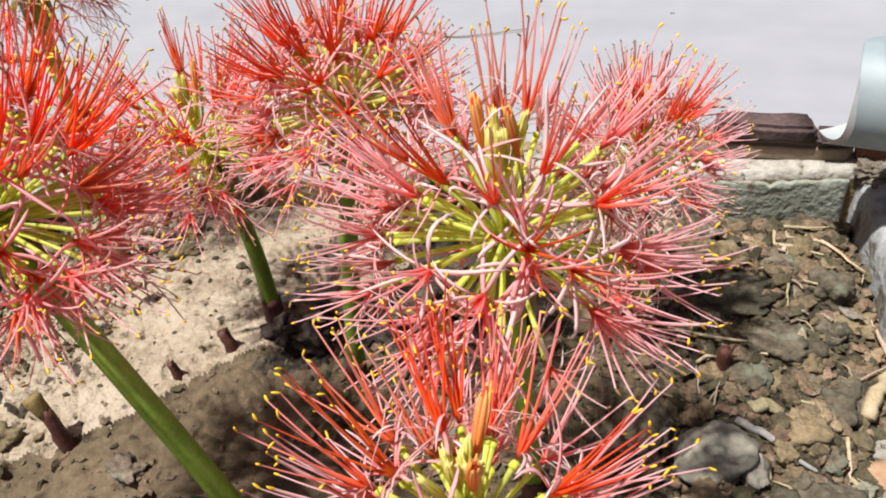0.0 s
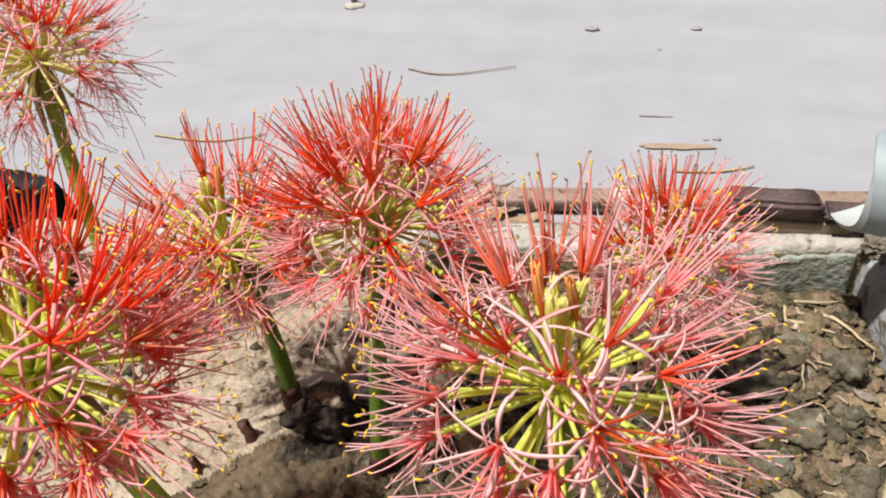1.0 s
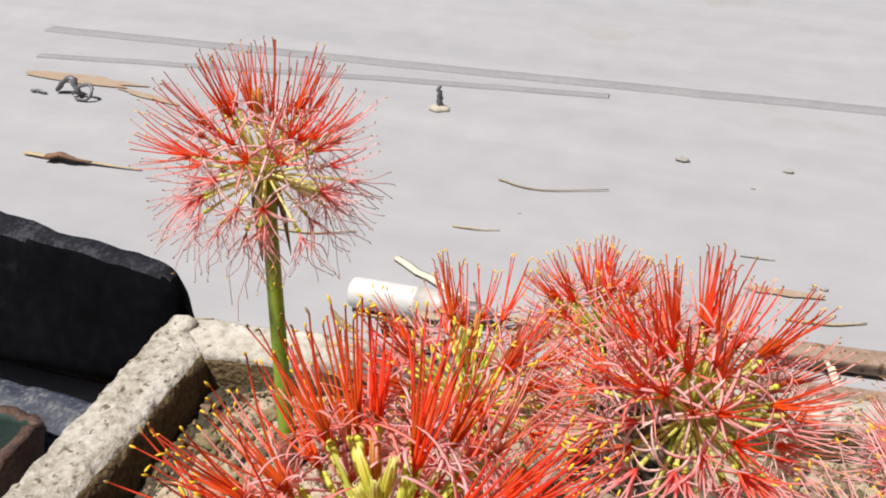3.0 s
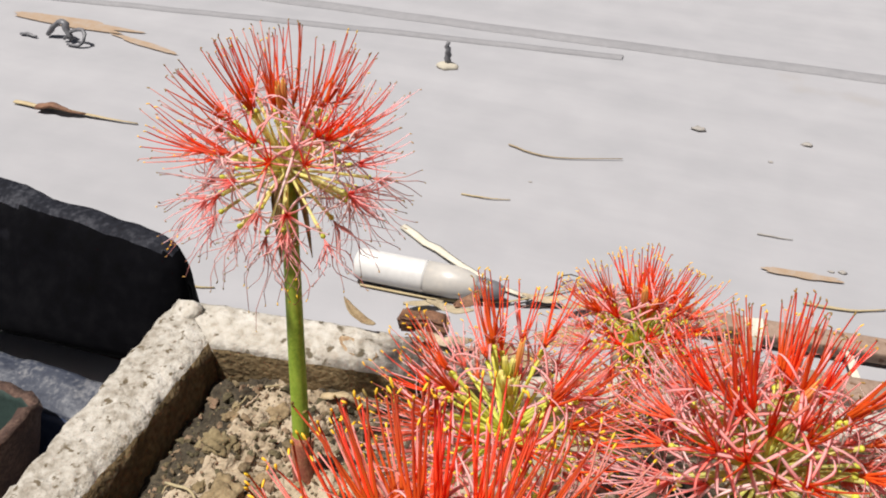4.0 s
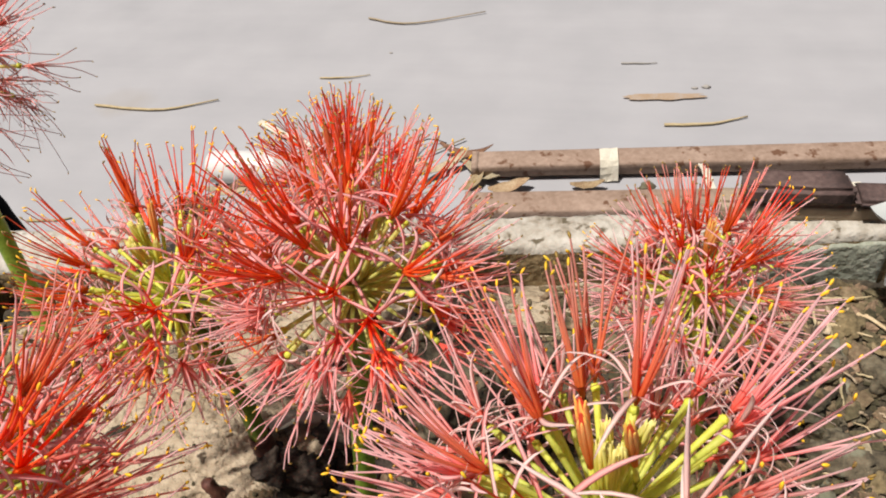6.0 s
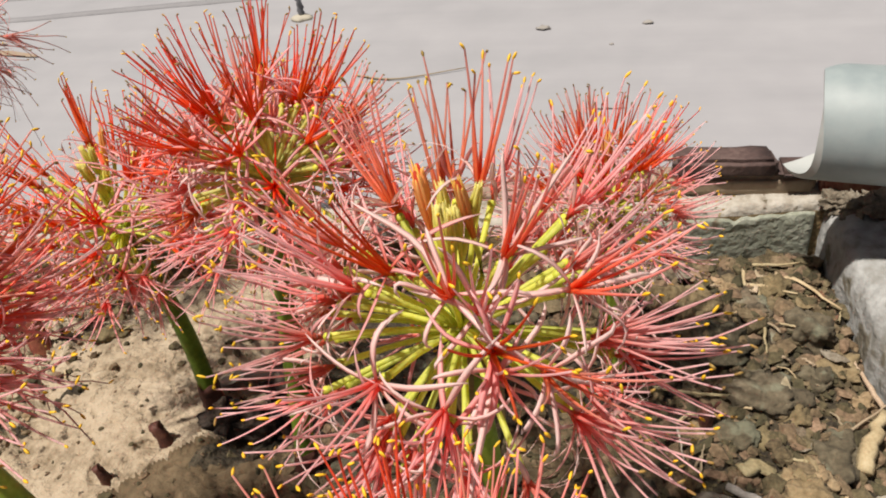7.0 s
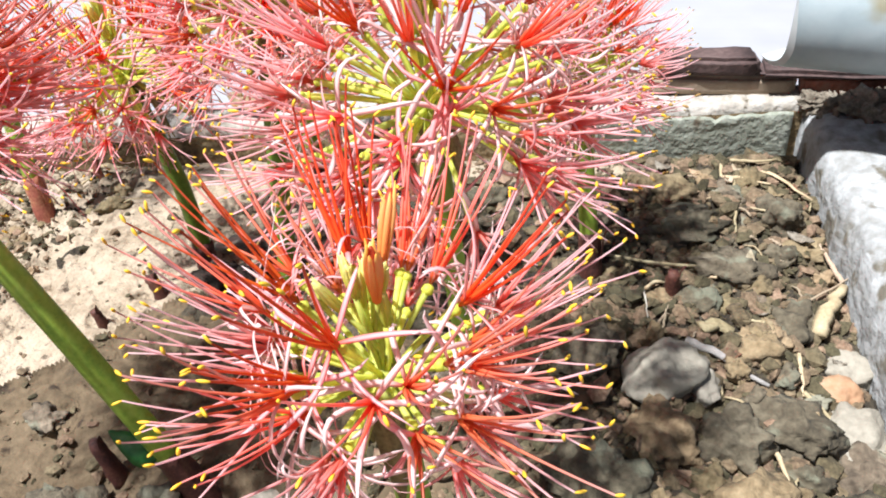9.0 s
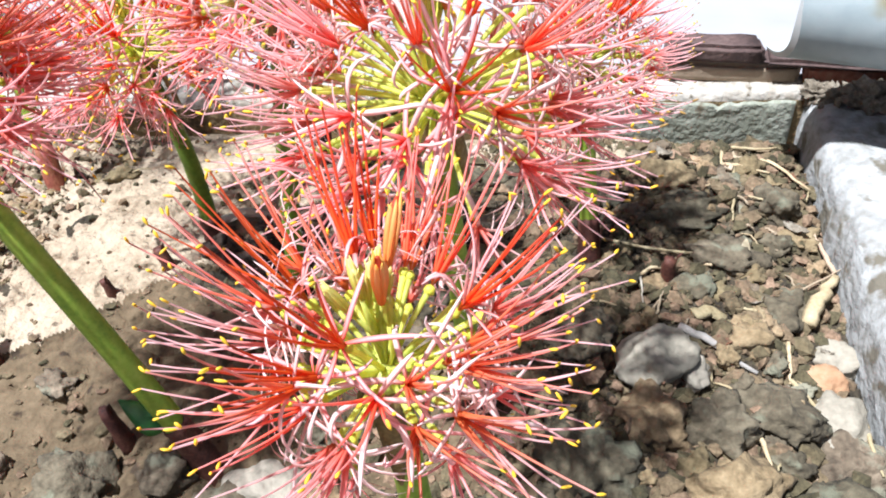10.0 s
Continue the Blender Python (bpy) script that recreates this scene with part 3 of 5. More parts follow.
    geo = star(np.concatenate([P, A], 1), np.concatenate([fr, ar], 1), 4, node - ax * 0.0005)
    k = 11 * 4
    idx = []
    for q in geo[1]:
        inner = [i % k for i in q if i < nf * k]
        idx.append(1 if min(inner) >= 7 * 4 - 4 and len(inner) == len(q) else 0)
    along = geo[2].copy()
    along[:nf * k] = np.clip(along[:nf * k] * 10 / 6, 0, 1)
    mesh_part("stamen_tuft", (geo[0], geo[1], along), [fil, "anther_dark" if rng.uniform() < spent else "anther"], body, index=idx)
    # strap-shaped tepals, spread flat or rolled back
    nt = 6
    ang = a0 + 0.5 + np.arange(nt) * 2 * np.pi / nt + rng.normal(0, 0.2, nt)
    out = np.cos(ang)[:, None] * u + np.sin(ang)[:, None] * v
    Lt = R * rng.uniform(0.24, 0.38, nt)[:, None]
    th = np.clip(rng.normal(1.35, 0.30, nt), 0.6, 2.0)[:, None]
    dr = out * np.sin(th) + ax * np.cos(th)
    back = rng.uniform(0.0, 0.75, nt)[:, None] * (0.4 + 0.6 * open_)
    st = np.linspace(0, 1, 8)[None, :, None]
    TP = base + out[:, None] * 0.001 + dr[:, None] * (Lt[:, None] * st) + ax * (0.10 * Lt[:, None] * np.sin(st * 2.2)) - ax * (back * Lt)[:, None] * st ** 2.4
    TP = TP - out[:, None] * (back * Lt)[:, None] * 0.35 * st ** 4
    TP = TP + (np.sin(st * rng.uniform(2.5, 5, (nt, 1, 1)) + rng.uniform(0, 6, (nt, 1, 1))) * 0.08 * Lt[:, None] * st) * rng.normal(0, 1, (nt, 1, 3))
    TP = TP + rng.normal(0, 0.15, (nt, 1, 3)) * Lt[:, None] * st ** 2 + np.array([0, 0, -0.5]) * Lt[:, None] * st ** 2 * droop
    tr = np.broadcast_to(np.array([0.55, 0.85, 1.0, 1.0, 0.95, 0.85, 0.6, 0.15])[None] * rng.uniform(0.00055, 0.00088, (nt, 1)) * thick * (1 - 0.45 * droop), (nt, 8))
    mesh_part("corolla", star(TP, tr, 4, node - ax * 0.0005, 0.14, np.repeat(ax[None], nt, 0)), [tep], body)
    return body


def closed_bud(parent, c, d, R, rng, orange, thick=1.0):
    L = R * (rng.uniform(0.40, 0.48) if orange else rng.uniform(0.30, 0.48))
    path = curve([c + d * R * 0.03, c + d * L * 0.5 + rng.normal(0, 0.02 * R, 3), c + d * L], 5)
    body = mesh_part("bud_stalk", tubes(path, np.full((1, 5), 0.00078 * thick), 5), ["pedicel"], parent)
    d = unit(path[-1] - path[-2])
    b = path[-1]
    lb = R * ((rng.uniform(0.28, 0.36) if R < 0.075 else rng.uniform(0.22, 0.28)) if orange else rng.uniform(0.15, 0.24))
    s = np.linspace(0, 1, 8)
    prof = np.array([0.40, 0.52, 0.68, 0.85, 0.97, 1.0, 0.88, 0.30]) if orange else np.array([0.55, 0.72, 0.9, 1.0, 1.05, 1.0, 0.8, 0.25])
    P = b + d * (s * lb)[:, None]
    w = (0.0020 if thick < 1 else 0.0015) if orange else (0.00125 if thick < 1 else 0.00145)
    mesh_part("bud", tubes(P, (prof * w * 0.82 * thick)[None], 7), ["fil_red" if orange else "bud"], body, "red core of a closed bud" if orange else "")
    u, v = rot_frame(d)
    a = np.arange(6) * np.pi / 3
    o = (np.cos(a)[:, None] * u + np.sin(a)[:, None] * v)
    Q = P[None, :] + o[:, None] * (prof * w * 0.74 * thick)[None, :, None]
    Q[:, -1] += o * rng.uniform(0.0, 0.9, (6, 1)) * w + d * rng.uniform(-0.1, 0.12, (6, 1)) * lb
    tw = np.broadcast_to(np.array([0.5, 0.6, 0.75, 0.85, 0.85, 0.8, 0.6, 0.12])[None] * w * 0.52 * thick, (6, 8))
    mesh_part("bud_scale", star(Q, tw, 5, b - d * 0.0005), ["bud_orange" if orange else "bud"], body, "folded orange tepals" if orange else "folded yellow tepals")


def blood_lily(center, base, R, seed, n, zmin, label, warm, buds=(0, 0), spent=0.0, bend=(0, 0), stem_r=0.0052, sheath="sheath", sheath_h=0.03, droop_below=-0.35, ped="pedicel",
               leaflet=False, skirt=0, pale=0.15, rise=0.0, short=1.0, fine=1.0, stem="stem", mixed=0.12):
    rng = np.random.default_rng(seed)
    c, b = np.array(center, float), np.array([base[0], base[1], soil_z(*base)])
    ob = thing("blood_lily", tuple(b), label, "flower", "blood lilies in the planter")
    c = c - b
    mid = c * 0.5 + np.array([bend[0], bend[1], 0])
    path = curve([np.array([0, 0, -0.012]), mid, c], 14)
    prof = np.linspace(1.12, 0.88, 14)
    prof[-1] = 1.0
    scape = mesh_part("stem", tubes(path, (prof * stem_r)[None], 12), [stem], ob)
    # dried sheath round the foot of the stem
    sp = curve(path[:6], 24)
    length = np.cumsum(np.r_[0, np.linalg.norm(np.diff(sp, axis=0), axis=1)])
    sp = sp[length <= sheath_h + 0.012]
    kk = len(sp)
    rr = stem_r * (1.24 + 0.22 * np.linspace(1, 0, kk)) + rng.normal(0, 0.00018, kk)
    v, f, a = tubes(sp, rr[None], 14)
    v = v.reshape(kk, 14, 3)
    v[-1] += (rng.uniform(-0.002, 0.005, 14)[:, None]) * unit(sp[-1] - sp[-2])
    v += rng.normal(0, 0.00022, v.shape)
    mesh_part("stem_sheath", (v.reshape(-1, 3), f, a), [sheath], ob, "dried maroon sheath")
    if sheath_h > 0.02:
        flap = curve([sp[kk // 2] + [0.006, 0, 0], sp[-1] + [0.009, -0.002, 0.001], sp[-1] + [0.012, -0.004, 0.008]], 6)
        mesh_part("sheath_flap", tubes(flap, np.array([[0.0028, 0.0034, 0.003, 0.0024, 0.0016, 0.0004]]), 4, flat=0.2), [sheath], ob)
    # papery bracts under the head
    ax = unit(path[-1] - path[-2])
    for i in range(4):
        an = i * 1.57 + rng.uniform(-0.4, 0.4)
        o = np.array([math.cos(an), math.sin(an), 0])
        lb = R * rng.uniform(0.42, 0.72)
        q = curve([c - ax * 0.001 + o * stem_r * 0.7, c - ax * lb * 0.4 + o * (stem_r + 0.004), c - ax * lb + o * (stem_r + rng.uniform(0.002, 0.008))], 7)
        mesh_part("bract", tubes(q, np.array([[0.0035, 0.0046, 0.0044, 0.0038, 0.003, 0.002, 0.0005]]), 4, flat=0.14, ref=o), ["bract"], ob)
    mesh_part("receptacle", ball(c, (0.0068, 0.0068, 0.0045), seed, 0.06), [ped], ob)
    if leaflet:
        q = curve([path[3] + [0.002, -0.005, -0.008], path[3] + [-0.006, -0.005, -0.003], path[3] + [-0.021, -0.003, 0.004]], 8)
        mesh_part("leaf", tubes(q, np.array([[0.003, 0.006, 0.0075, 0.0075, 0.0065, 0.005, 0.003, 0.0005]]), 6, flat=0.2, ref=(0.3, -0.4, 1)), ["leaf"], ob, "small fresh green leaf")
    thick = (R / 0.07 * 0.55 + 0.5) * fine
    ny, no = buds
    dirs = umbel_dirs(n, zmin, rng)
    high = dirs[:, 2] > 0.45
    dirs[high] = unit(dirs[high] * [0.84, 0.84, 1])
    up = np.argsort(-dirs[:, 2] + rng.normal(0, 0.05, n))
    yellow, orange = set(up[:ny]), set(up[ny:ny + no + 2][:no])
    for i, d in enumerate(dirs):
        if i in yellow:
            closed_bud(ob, c, unit(d * [0.30, 0.30, 1]), R * (1 + rise * 0.5), rng, False, thick)
        elif i in orange:
            closed_bud(ob, c, unit(d * [0.30, 0.30, 1] + np.array([0, 0.06, 0])), R * (1.05 + rise * 0.8), rng, True, thick)
        else:
            e = d[2] + rng.normal(0, 0.12)
            hue = d[2] + rng.normal(0, mixed)
            droop = float(np.clip((droop_below - e) * 2.2, 0, 1))
            if hue > warm[0]:
                fil, tep = "fil_red", "tepal_pink" if rng.uniform() < 0.4 + pale else "tepal_red"
            elif hue > warm[1]:
                fil, tep = "fil_coral", "tepal" if rng.uniform() < pale else "tepal_pink"
            elif droop > 0.3:
                fil, tep = "fil_faded", "tepal_pink"
            else:
                fil, tep = "fil_pink", "tepal" if rng.uniform() < pale else "tepal_pink"
            op = float(np.clip(1.2 - 0.80 * max(0, e), 0.48, 1.15))
            floret(ob, c, d, R * (1 + rise * max(0.0, d[2])), rng, fil, tep, ped, op, droop, spent, thick, short)
    for i in range(skirt):
        an = rng.uniform(0, 6.28)
        d = unit(np.array([math.cos(an), math.sin(an), -0.9 + rng.uniform(0, 0.5)]))
        floret(ob, c, d, R * 0.80, rng, "fil_faded", "tepal_pink", "pedicel_olive", 0.9, 0.9, max(spent, 0.5), thick * 0.8)
    return ob


blood_lily((0.206, 0.463, 0.419), (0.208, 0.478), 0.080, 11, 78, -0.46, "full blood lily head with pink filaments and yellow-green buds", (0.92, 0.66), (6, 3), 0.2, pale=0.80, mixed=0.24)
blood_lily((0.2265, 0.347, 0.415), (0.2245, 0.358), 0.053, 12, 52, -0.02, "low blood lily head with coral filaments and yellow-green buds", (0.73, 0.41), (9, 2), skirt=4, pale=0.85, rise=0.28, short=0.80)
blood_lily((0.103, 0.551, 0.413), (0.078, 0.536), 0.067, 13, 78, -0.42, "red blood lily head with dark-tipped filaments, upright stem", (0.72, 0.18), (1, 1), 0.8, pale=0.4, mixed=0.25, stem="stem_shaded", ped="pedicel_olive", sheath_h=0.02)
blood_lily((-0.008, 0.577, 0.361), (0.002, 0.576), 0.069, 14, 80, -0.45, "red blood lily head with a clump of yellow buds", (0.52, 0.20), (8, 1), 0.15, pale=0.35, mixed=0.2, rise=0.12, stem="stem_shaded", bend=(0.006, 0), skirt=6, sheath_h=0.02)
blood_lily((0.046, 0.682, 0.343), (0.045, 0.668), 0.054, 15, 64, -0.25, "small orange-red blood lily head beside the far rim", (0.40, 0.05), (2, 2), 0.1)
blood_lily((0.239, 0.618, 0.351), (0.250, 0.602), 0.058, 16, 66, -0.30, "pink blood lily head with two orange buds", (0.80, 0.52), (1, 2), 0.7, sheath_h=0.03, pale=0.5)
blood_lily((0.010, 0.421, 0.433), (0.088, 0.413), 0.083, 17, 100, -0.46, "large red blood lily head on a strongly leaning stem", (0.45, 0.08), (7, 1), 0.1, bend=(0.0, 0.0), stem_r=0.0056, sheath_h=0.036, leaflet=True)
blood_lily((-0.158, 0.647, 0.440), (-0.147, 0.606), 0.076, 18, 64, -0.36, "tall globe-shaped blood lily head with drooping spent florets", (0.62, 0.40), (0, 2), 0.7, fine=0.92, mixed=0.2,
           droop_below=0.16, ped="pedicel_pale", sheath="sheath_red", sheath_h=0.036, skirt=4, pale=0.9)


# ---- stubs in the soil ----
def stub(x, y, h, r, lean=(0, 0), top="sheath", label="short maroon stub of a cut stem standing in the soil", green=False):
    rng = np.random.default_rng(int(abs(x * 7000 + y * 900)))
    z = soil_z(x, y)
    ob = thing("stem_stub", (x, y, z), label, "plant stub", "cut stubs in the soil")
    p = curve([(0, 0, -0.006), (lean[0] * 0.4, lean[1] * 0.4, h * 0.5), (lean[0], lean[1], h)], 7)
    v, f, a = tubes(p, (r * np.array([1.2, 1.15, 1.1, 1.0, 0.95, 0.9, 0.7]))[None], 9)
    v = v + rng.normal(0, r * 0.08, v.shape)
    mesh_part("stub", (v, f, a), [top], ob)
    if green:
        q = curve([(lean[0] * 0.9, lean[1] * 0.9, h * 0.80), (lean[0] - 0.003, lean[1], h + 0.004), (lean[0] - 0.006, lean[1] + 0.001, h + 0.009)], 5)
        mesh_part("shoot_tip", tubes(q, np.array([[r, r * 1.15, r * 1.25, r * 1.4, r * 1.25]]), 8, flat=0.75), ["bract"], ob, "dried olive-brown tip")
    else:
        q = curve([(lean[0] * 0.7 + r * 0.7, lean[1] * 0.7, h * 0.6), (lean[0] + r, lean[1], h + 0.002), (lean[0] + r * 1.6, lean[1] - 0.001, h + 0.006)], 5)
        mesh_part("sheath_flap", tubes(q, np.array([[r * 0.5, r * 0.55, r * 0.45, r * 0.3, r * 0.05]]), 4, flat=0.25), [top], ob)


stub(0.297, 0.595, 0.018, 0.0042)
stub(-0.012, 0.541, 0.014, 0.0042, (-0.005, 0.002))
stub(-0.035, 0.511, 0.011, 0.003, (-0.003, 0.0))
stub(-0.078, 0.449, 0.030, 0.0046, (-0.006, 0.003), green=True, label="brown stem stub with a dried olive tip")
stub(-0.148, 0.672, 0.022, 0.0034, (0.0, 0.002), "sheath_red")
stub(0.030, 0.640, 0.012, 0.003, (0.003, 0.002))
stub(0.032, 0.417, 0.028, 0.0042, (-0.006, 0.002))


# ---- bars, pipe and block behind the trough ----
def bar(name, a, b, w, h, z0, mats, label, split=None, seed=0):
    """A square hollow steel bar with rounded edges between two plan points."""
    a, b = np.array([*a, 0.0]), np.array([*b, 0.0])
    d = unit(b - a)
    s = np.array([-d[1], d[0], 0])
    rng = np.random.default_rng(seed)
    ob = thing(name, tuple(a), label, "steel bar", "steel bars on the paving")
    r = 0.003
    prof = []
    for cx, cz, a0 in ((w - r, r, -90), (w - r, h - r, 0), (r, h - r, 90), (r, r, 180)):
        for t in (0, 30, 60, 90):
            an = radians(a0 + t)
            prof.append((cx + r * math.cos(an), cz + r * math.sin(an)))
    # the near lower edge stands back, so that the bar's foot lies in its own shade
    prof = prof[:-4] + [(0.0, 0.0055), (0.004, 0.0045), (0.010, 0.0045), (0.010, 0.0)]

    def seg(l0, l1, mat, nm, lab, grow=0.0):
        n = max(2, int((l1 - l0) / 0.02))
        V = []
        for i in range(n):
            l = l0 + (l1 - l0) * i / (n - 1)
            for px, pz in prof:
                px2, pz2 = px + (px - w / 2) * grow, pz + (pz - h / 2) * grow
                V.append(d * l + s * px2 + np.array([0, 0, z0 + max(pz2, 0) + rng.normal(0, 0.00015)]))
        k = len(prof)
        F = [(i * k + j, i * k + (j + 1) % k, (i + 1) * k + (j + 1) % k, (i + 1) * k + j) for i in range(n - 1) for j in range(k)]
        F += [tuple(range(k))[::-1], tuple((n - 1) * k + j for j in range(k))]
        mesh_part(nm, (np.array(V), F, None), [mat], ob, lab)
    L = float(np.linalg.norm(b - a))
    seg(-0.004, 0.004, mats[0], "end_cap", "", 0.06)
    if split:
        seg(0, split, mats[0], "bar_length", "")
        seg(split, L, mats[1], "tarred_length", "dark tarred stretch", 0.03)
    else:
        seg(0, L, mats[0], "bar_length", "")


bar("steel_bar", (0.02, 1.083), (1.3, 1.235), 0.030, 0.022, 0.002, ["rust"], "long rusty brown steel bar lying on pale paving", seed=1)
bar("steel_bar", (0.03, 0.990), (1.3, 1.135), 0.034, 0.036, 0.002, ["rust"], "second long rusty steel bar lying behind the planter", None, seed=2)


def pipe():
    """Grey-green plastic pipe with a slanting cut end, resting on a brick by the trough's corner."""
    ro, ri, L = 0.034, 0.0312, 0.75
    c = Vector((0.342, 0.739, 0.301 + ro))
    d = Vector((0.990, -0.139, 0.0)).normalized()
    ob = thing("plastic_pipe", tuple(c), "weathered grey-green plastic pipe with a slanting cut end", "pipe")
    s = Vector((-d.y, d.x, 0))
    n, ks = 64, 14

    def ring(l, r):
        out = []
        for i in range(n):
            a = 2 * math.pi * i / n
            h = (1 + math.sin(a)) / 2
            cut = 0.012 * h + 0.0125 * math.sin(math.pi * h ** 0.55) + 0.03 * max(0.0, math.cos(a))
            cut -= 0.004 * math.sin(math.pi * min(1.0, h + 0.15)) if r < ro else 0.0
            out.append(tuple(d * (l + cut * max(0, 1 - l / 0.2)) + (s * math.cos(a) + Vector((0, 0, 1)) * math.sin(a)) * r))
        return out
    ls = np.linspace(0, L, ks)
    V = [p for l in ls for p in ring(l, ro)]
    F = [(i * n + j, i * n + (j + 1) % n, (i + 1) * n + (j + 1) % n, (i + 1) * n + j) for i in range(ks - 1) for j in range(n)]
    mesh_part("outer_skin", (np.array(V), F, None), ["pvc"], ob)
    V = [p for l in ls for p in ring(l, ri)]
    Fi = [q[::-1] for q in F]
    mesh_part("inner_skin", (np.array(V), Fi, None), ["pvc_in"], ob, "pale inside of the pipe")
    V = ring(0, ro) + ring(0, ri)
    Fr = [(j, n + j, n + (j + 1) % n, (j + 1) % n) for j in range(n)]
    mesh_part("cut_edge", (np.array(V), Fr, None), ["pvc_in"], ob)


pipe()


def block(name, corners, z0, z1, mat, label, category, seed=0, rough=0.0015, cuts=5, bev=0.003, top_mat=None):
    """A worn block over a four-cornered plan."""
    bm = bmesh.new()
    lo = [bm.verts.new((x, y, z0)) for x, y in corners]
    hi = [bm.verts.new((x, y, z1)) for x, y in corners]
    bm.faces.new(lo[::-1])
    bm.faces.new(hi)
    for i in range(4):
        bm.faces.new((lo[i], lo[(i + 1) % 4], hi[(i + 1) % 4], hi[i]))
    bmesh.ops.recalc_face_normals(bm, faces=bm.faces)
    bmesh.ops.bevel(bm, geom=bm.edges[:], offset=bev, segments=2, affect="EDGES")
    bmesh.ops.subdivide_edges(bm, edges=bm.edges[:], cuts=cuts, use_grid_fill=True)
    for v in bm.verts:
        q = v.co * 60 + Vector((seed, seed * 2, 0))
        off = Vector((noise.noise(q), noise.noise(q + Vector((5, 0, 0))), noise.noise(q + Vector((0, 7, 0)))))
        v.co += off * rough
    me = bpy.data.meshes.new(name)
    bm.to_mesh(me)
    bm.free()
    me.materials.append(M[mat])
    if top_mat:
        me.materials.append(M[top_mat])
        for p in me.polygons:
            if p.normal.z > 0.7:
                p.material_index = 1
    me.polygons.foreach_set("use_smooth", np.ones(len(me.polygons), dtype=bool))
    ob = new(name, me)
    return tagged(ob, label, category)


block("board_strip", [(0.262, 0.778), (0.372, 0.786), (0.370, 0.806), (0.262, 0.797)], 0.247, 0.264, "lath", "pale tan wooden strip lying along the planter rim", "board", 3, cuts=3)
block("brick_piece", [(0.375, 0.784), (0.452, 0.790), (0.450, 0.812), (0.375, 0.806)], 0.247, 0.265, "brick", "flat broken red brick piece on the planter rim", "brick", 5)
block("dark_bar", [(0.276, 0.778), (0.346, 0.781), (0.340, 0.803), (0.276, 0.800)], 0.2645, 0.2790, "rust_dark", "dark rusty block resting on a strip along the rim", "iron block", 7)
block("dark_strip", [(0.347, 0.779), (0.470, 0.784), (0.468, 0.806), (0.345, 0.802)], 0.2645, 0.2705, "rust_dark", "thin dark iron strip lying under the pipe", "iron strip", 9)
block("brick", [(0.445, 0.715), (0.500, 0.712), (0.505, 0.770), (0.448, 0.770)], 0.0, 0.302, "terracotta", "dark upright brick propping up the plastic pipe", "brick", 8)
for i, (x, y, z, r) in enumerate([(0.398, 0.772, 0.250, 0.013), (0.418, 0.768, 0.252, 0.015), (0.436, 0.775, 0.252, 0.013), (0.384, 0.778, 0.249, 0.009)]):
    tagged(mesh_part("clod", ball((x, y, z), (r, r * 0.8, r * 0.7), i + 3, 0.5, freq=2.6, subdiv=4), ["lump"]), "brown crumbly lump on the planter corner", "clod", "lumps on the planter corner")


# ---- bottle ----
def lathe(profile, axis0, d, n=28):
    d = np.array(d, float)
    d /= np.linalg.norm(d)
    u, v = rot_frame(d)
    V = []
    for l, r in profile:
        for i in range(n):
            a = 2 * math.pi * i / n
            V.append(np.array(axis0) + d * l + (u * math.cos(a) + v * math.sin(a)) * r)
    k = len(profile)
    F = [(i * n + j, i * n + (j + 1) % n, (i + 1) * n + (j + 1) % n, (i + 1) * n + j) for i in range(k - 1) for j in range(n)]
    F += [tuple(range(n))[::-1], tuple((k - 1) * n + j for j in range(n))]
    return np.array(V), F, None


def bottle():
    r = 0.021
    at = (-0.316, 1.058, r + 0.001)
    d = (0.985, 0.06, 0.0)
    ob = thing("plastic_bottle", at, "empty white plastic bottle with a dark cap lying on paving", "bottle")
    o = (0, 0, 0)
    mesh_part("body", lathe([(0, r * 0.80), (0.003, r * 0.95), (0.008, r), (0.09, r), (0.094, r)], o, d), ["bottle"], ob)
    mesh_part("shoulder", lathe([(0.094, r * 1.005), (0.13, r), (0.145, r * 0.9), (0.155, r * 0.72), (0.160, r * 0.62)], o, d), ["bottle_grey"], ob, "greyish shoulder of the bottle")
    mesh_part("cap", lathe([(0.1595, r * 0.60), (0.161, r * 0.66), (0.183, r * 0.56), (0.192, r * 0.38), (0.195, r * 0.30)], o, d), ["cap"], ob, "dark grey cap")


bottle()


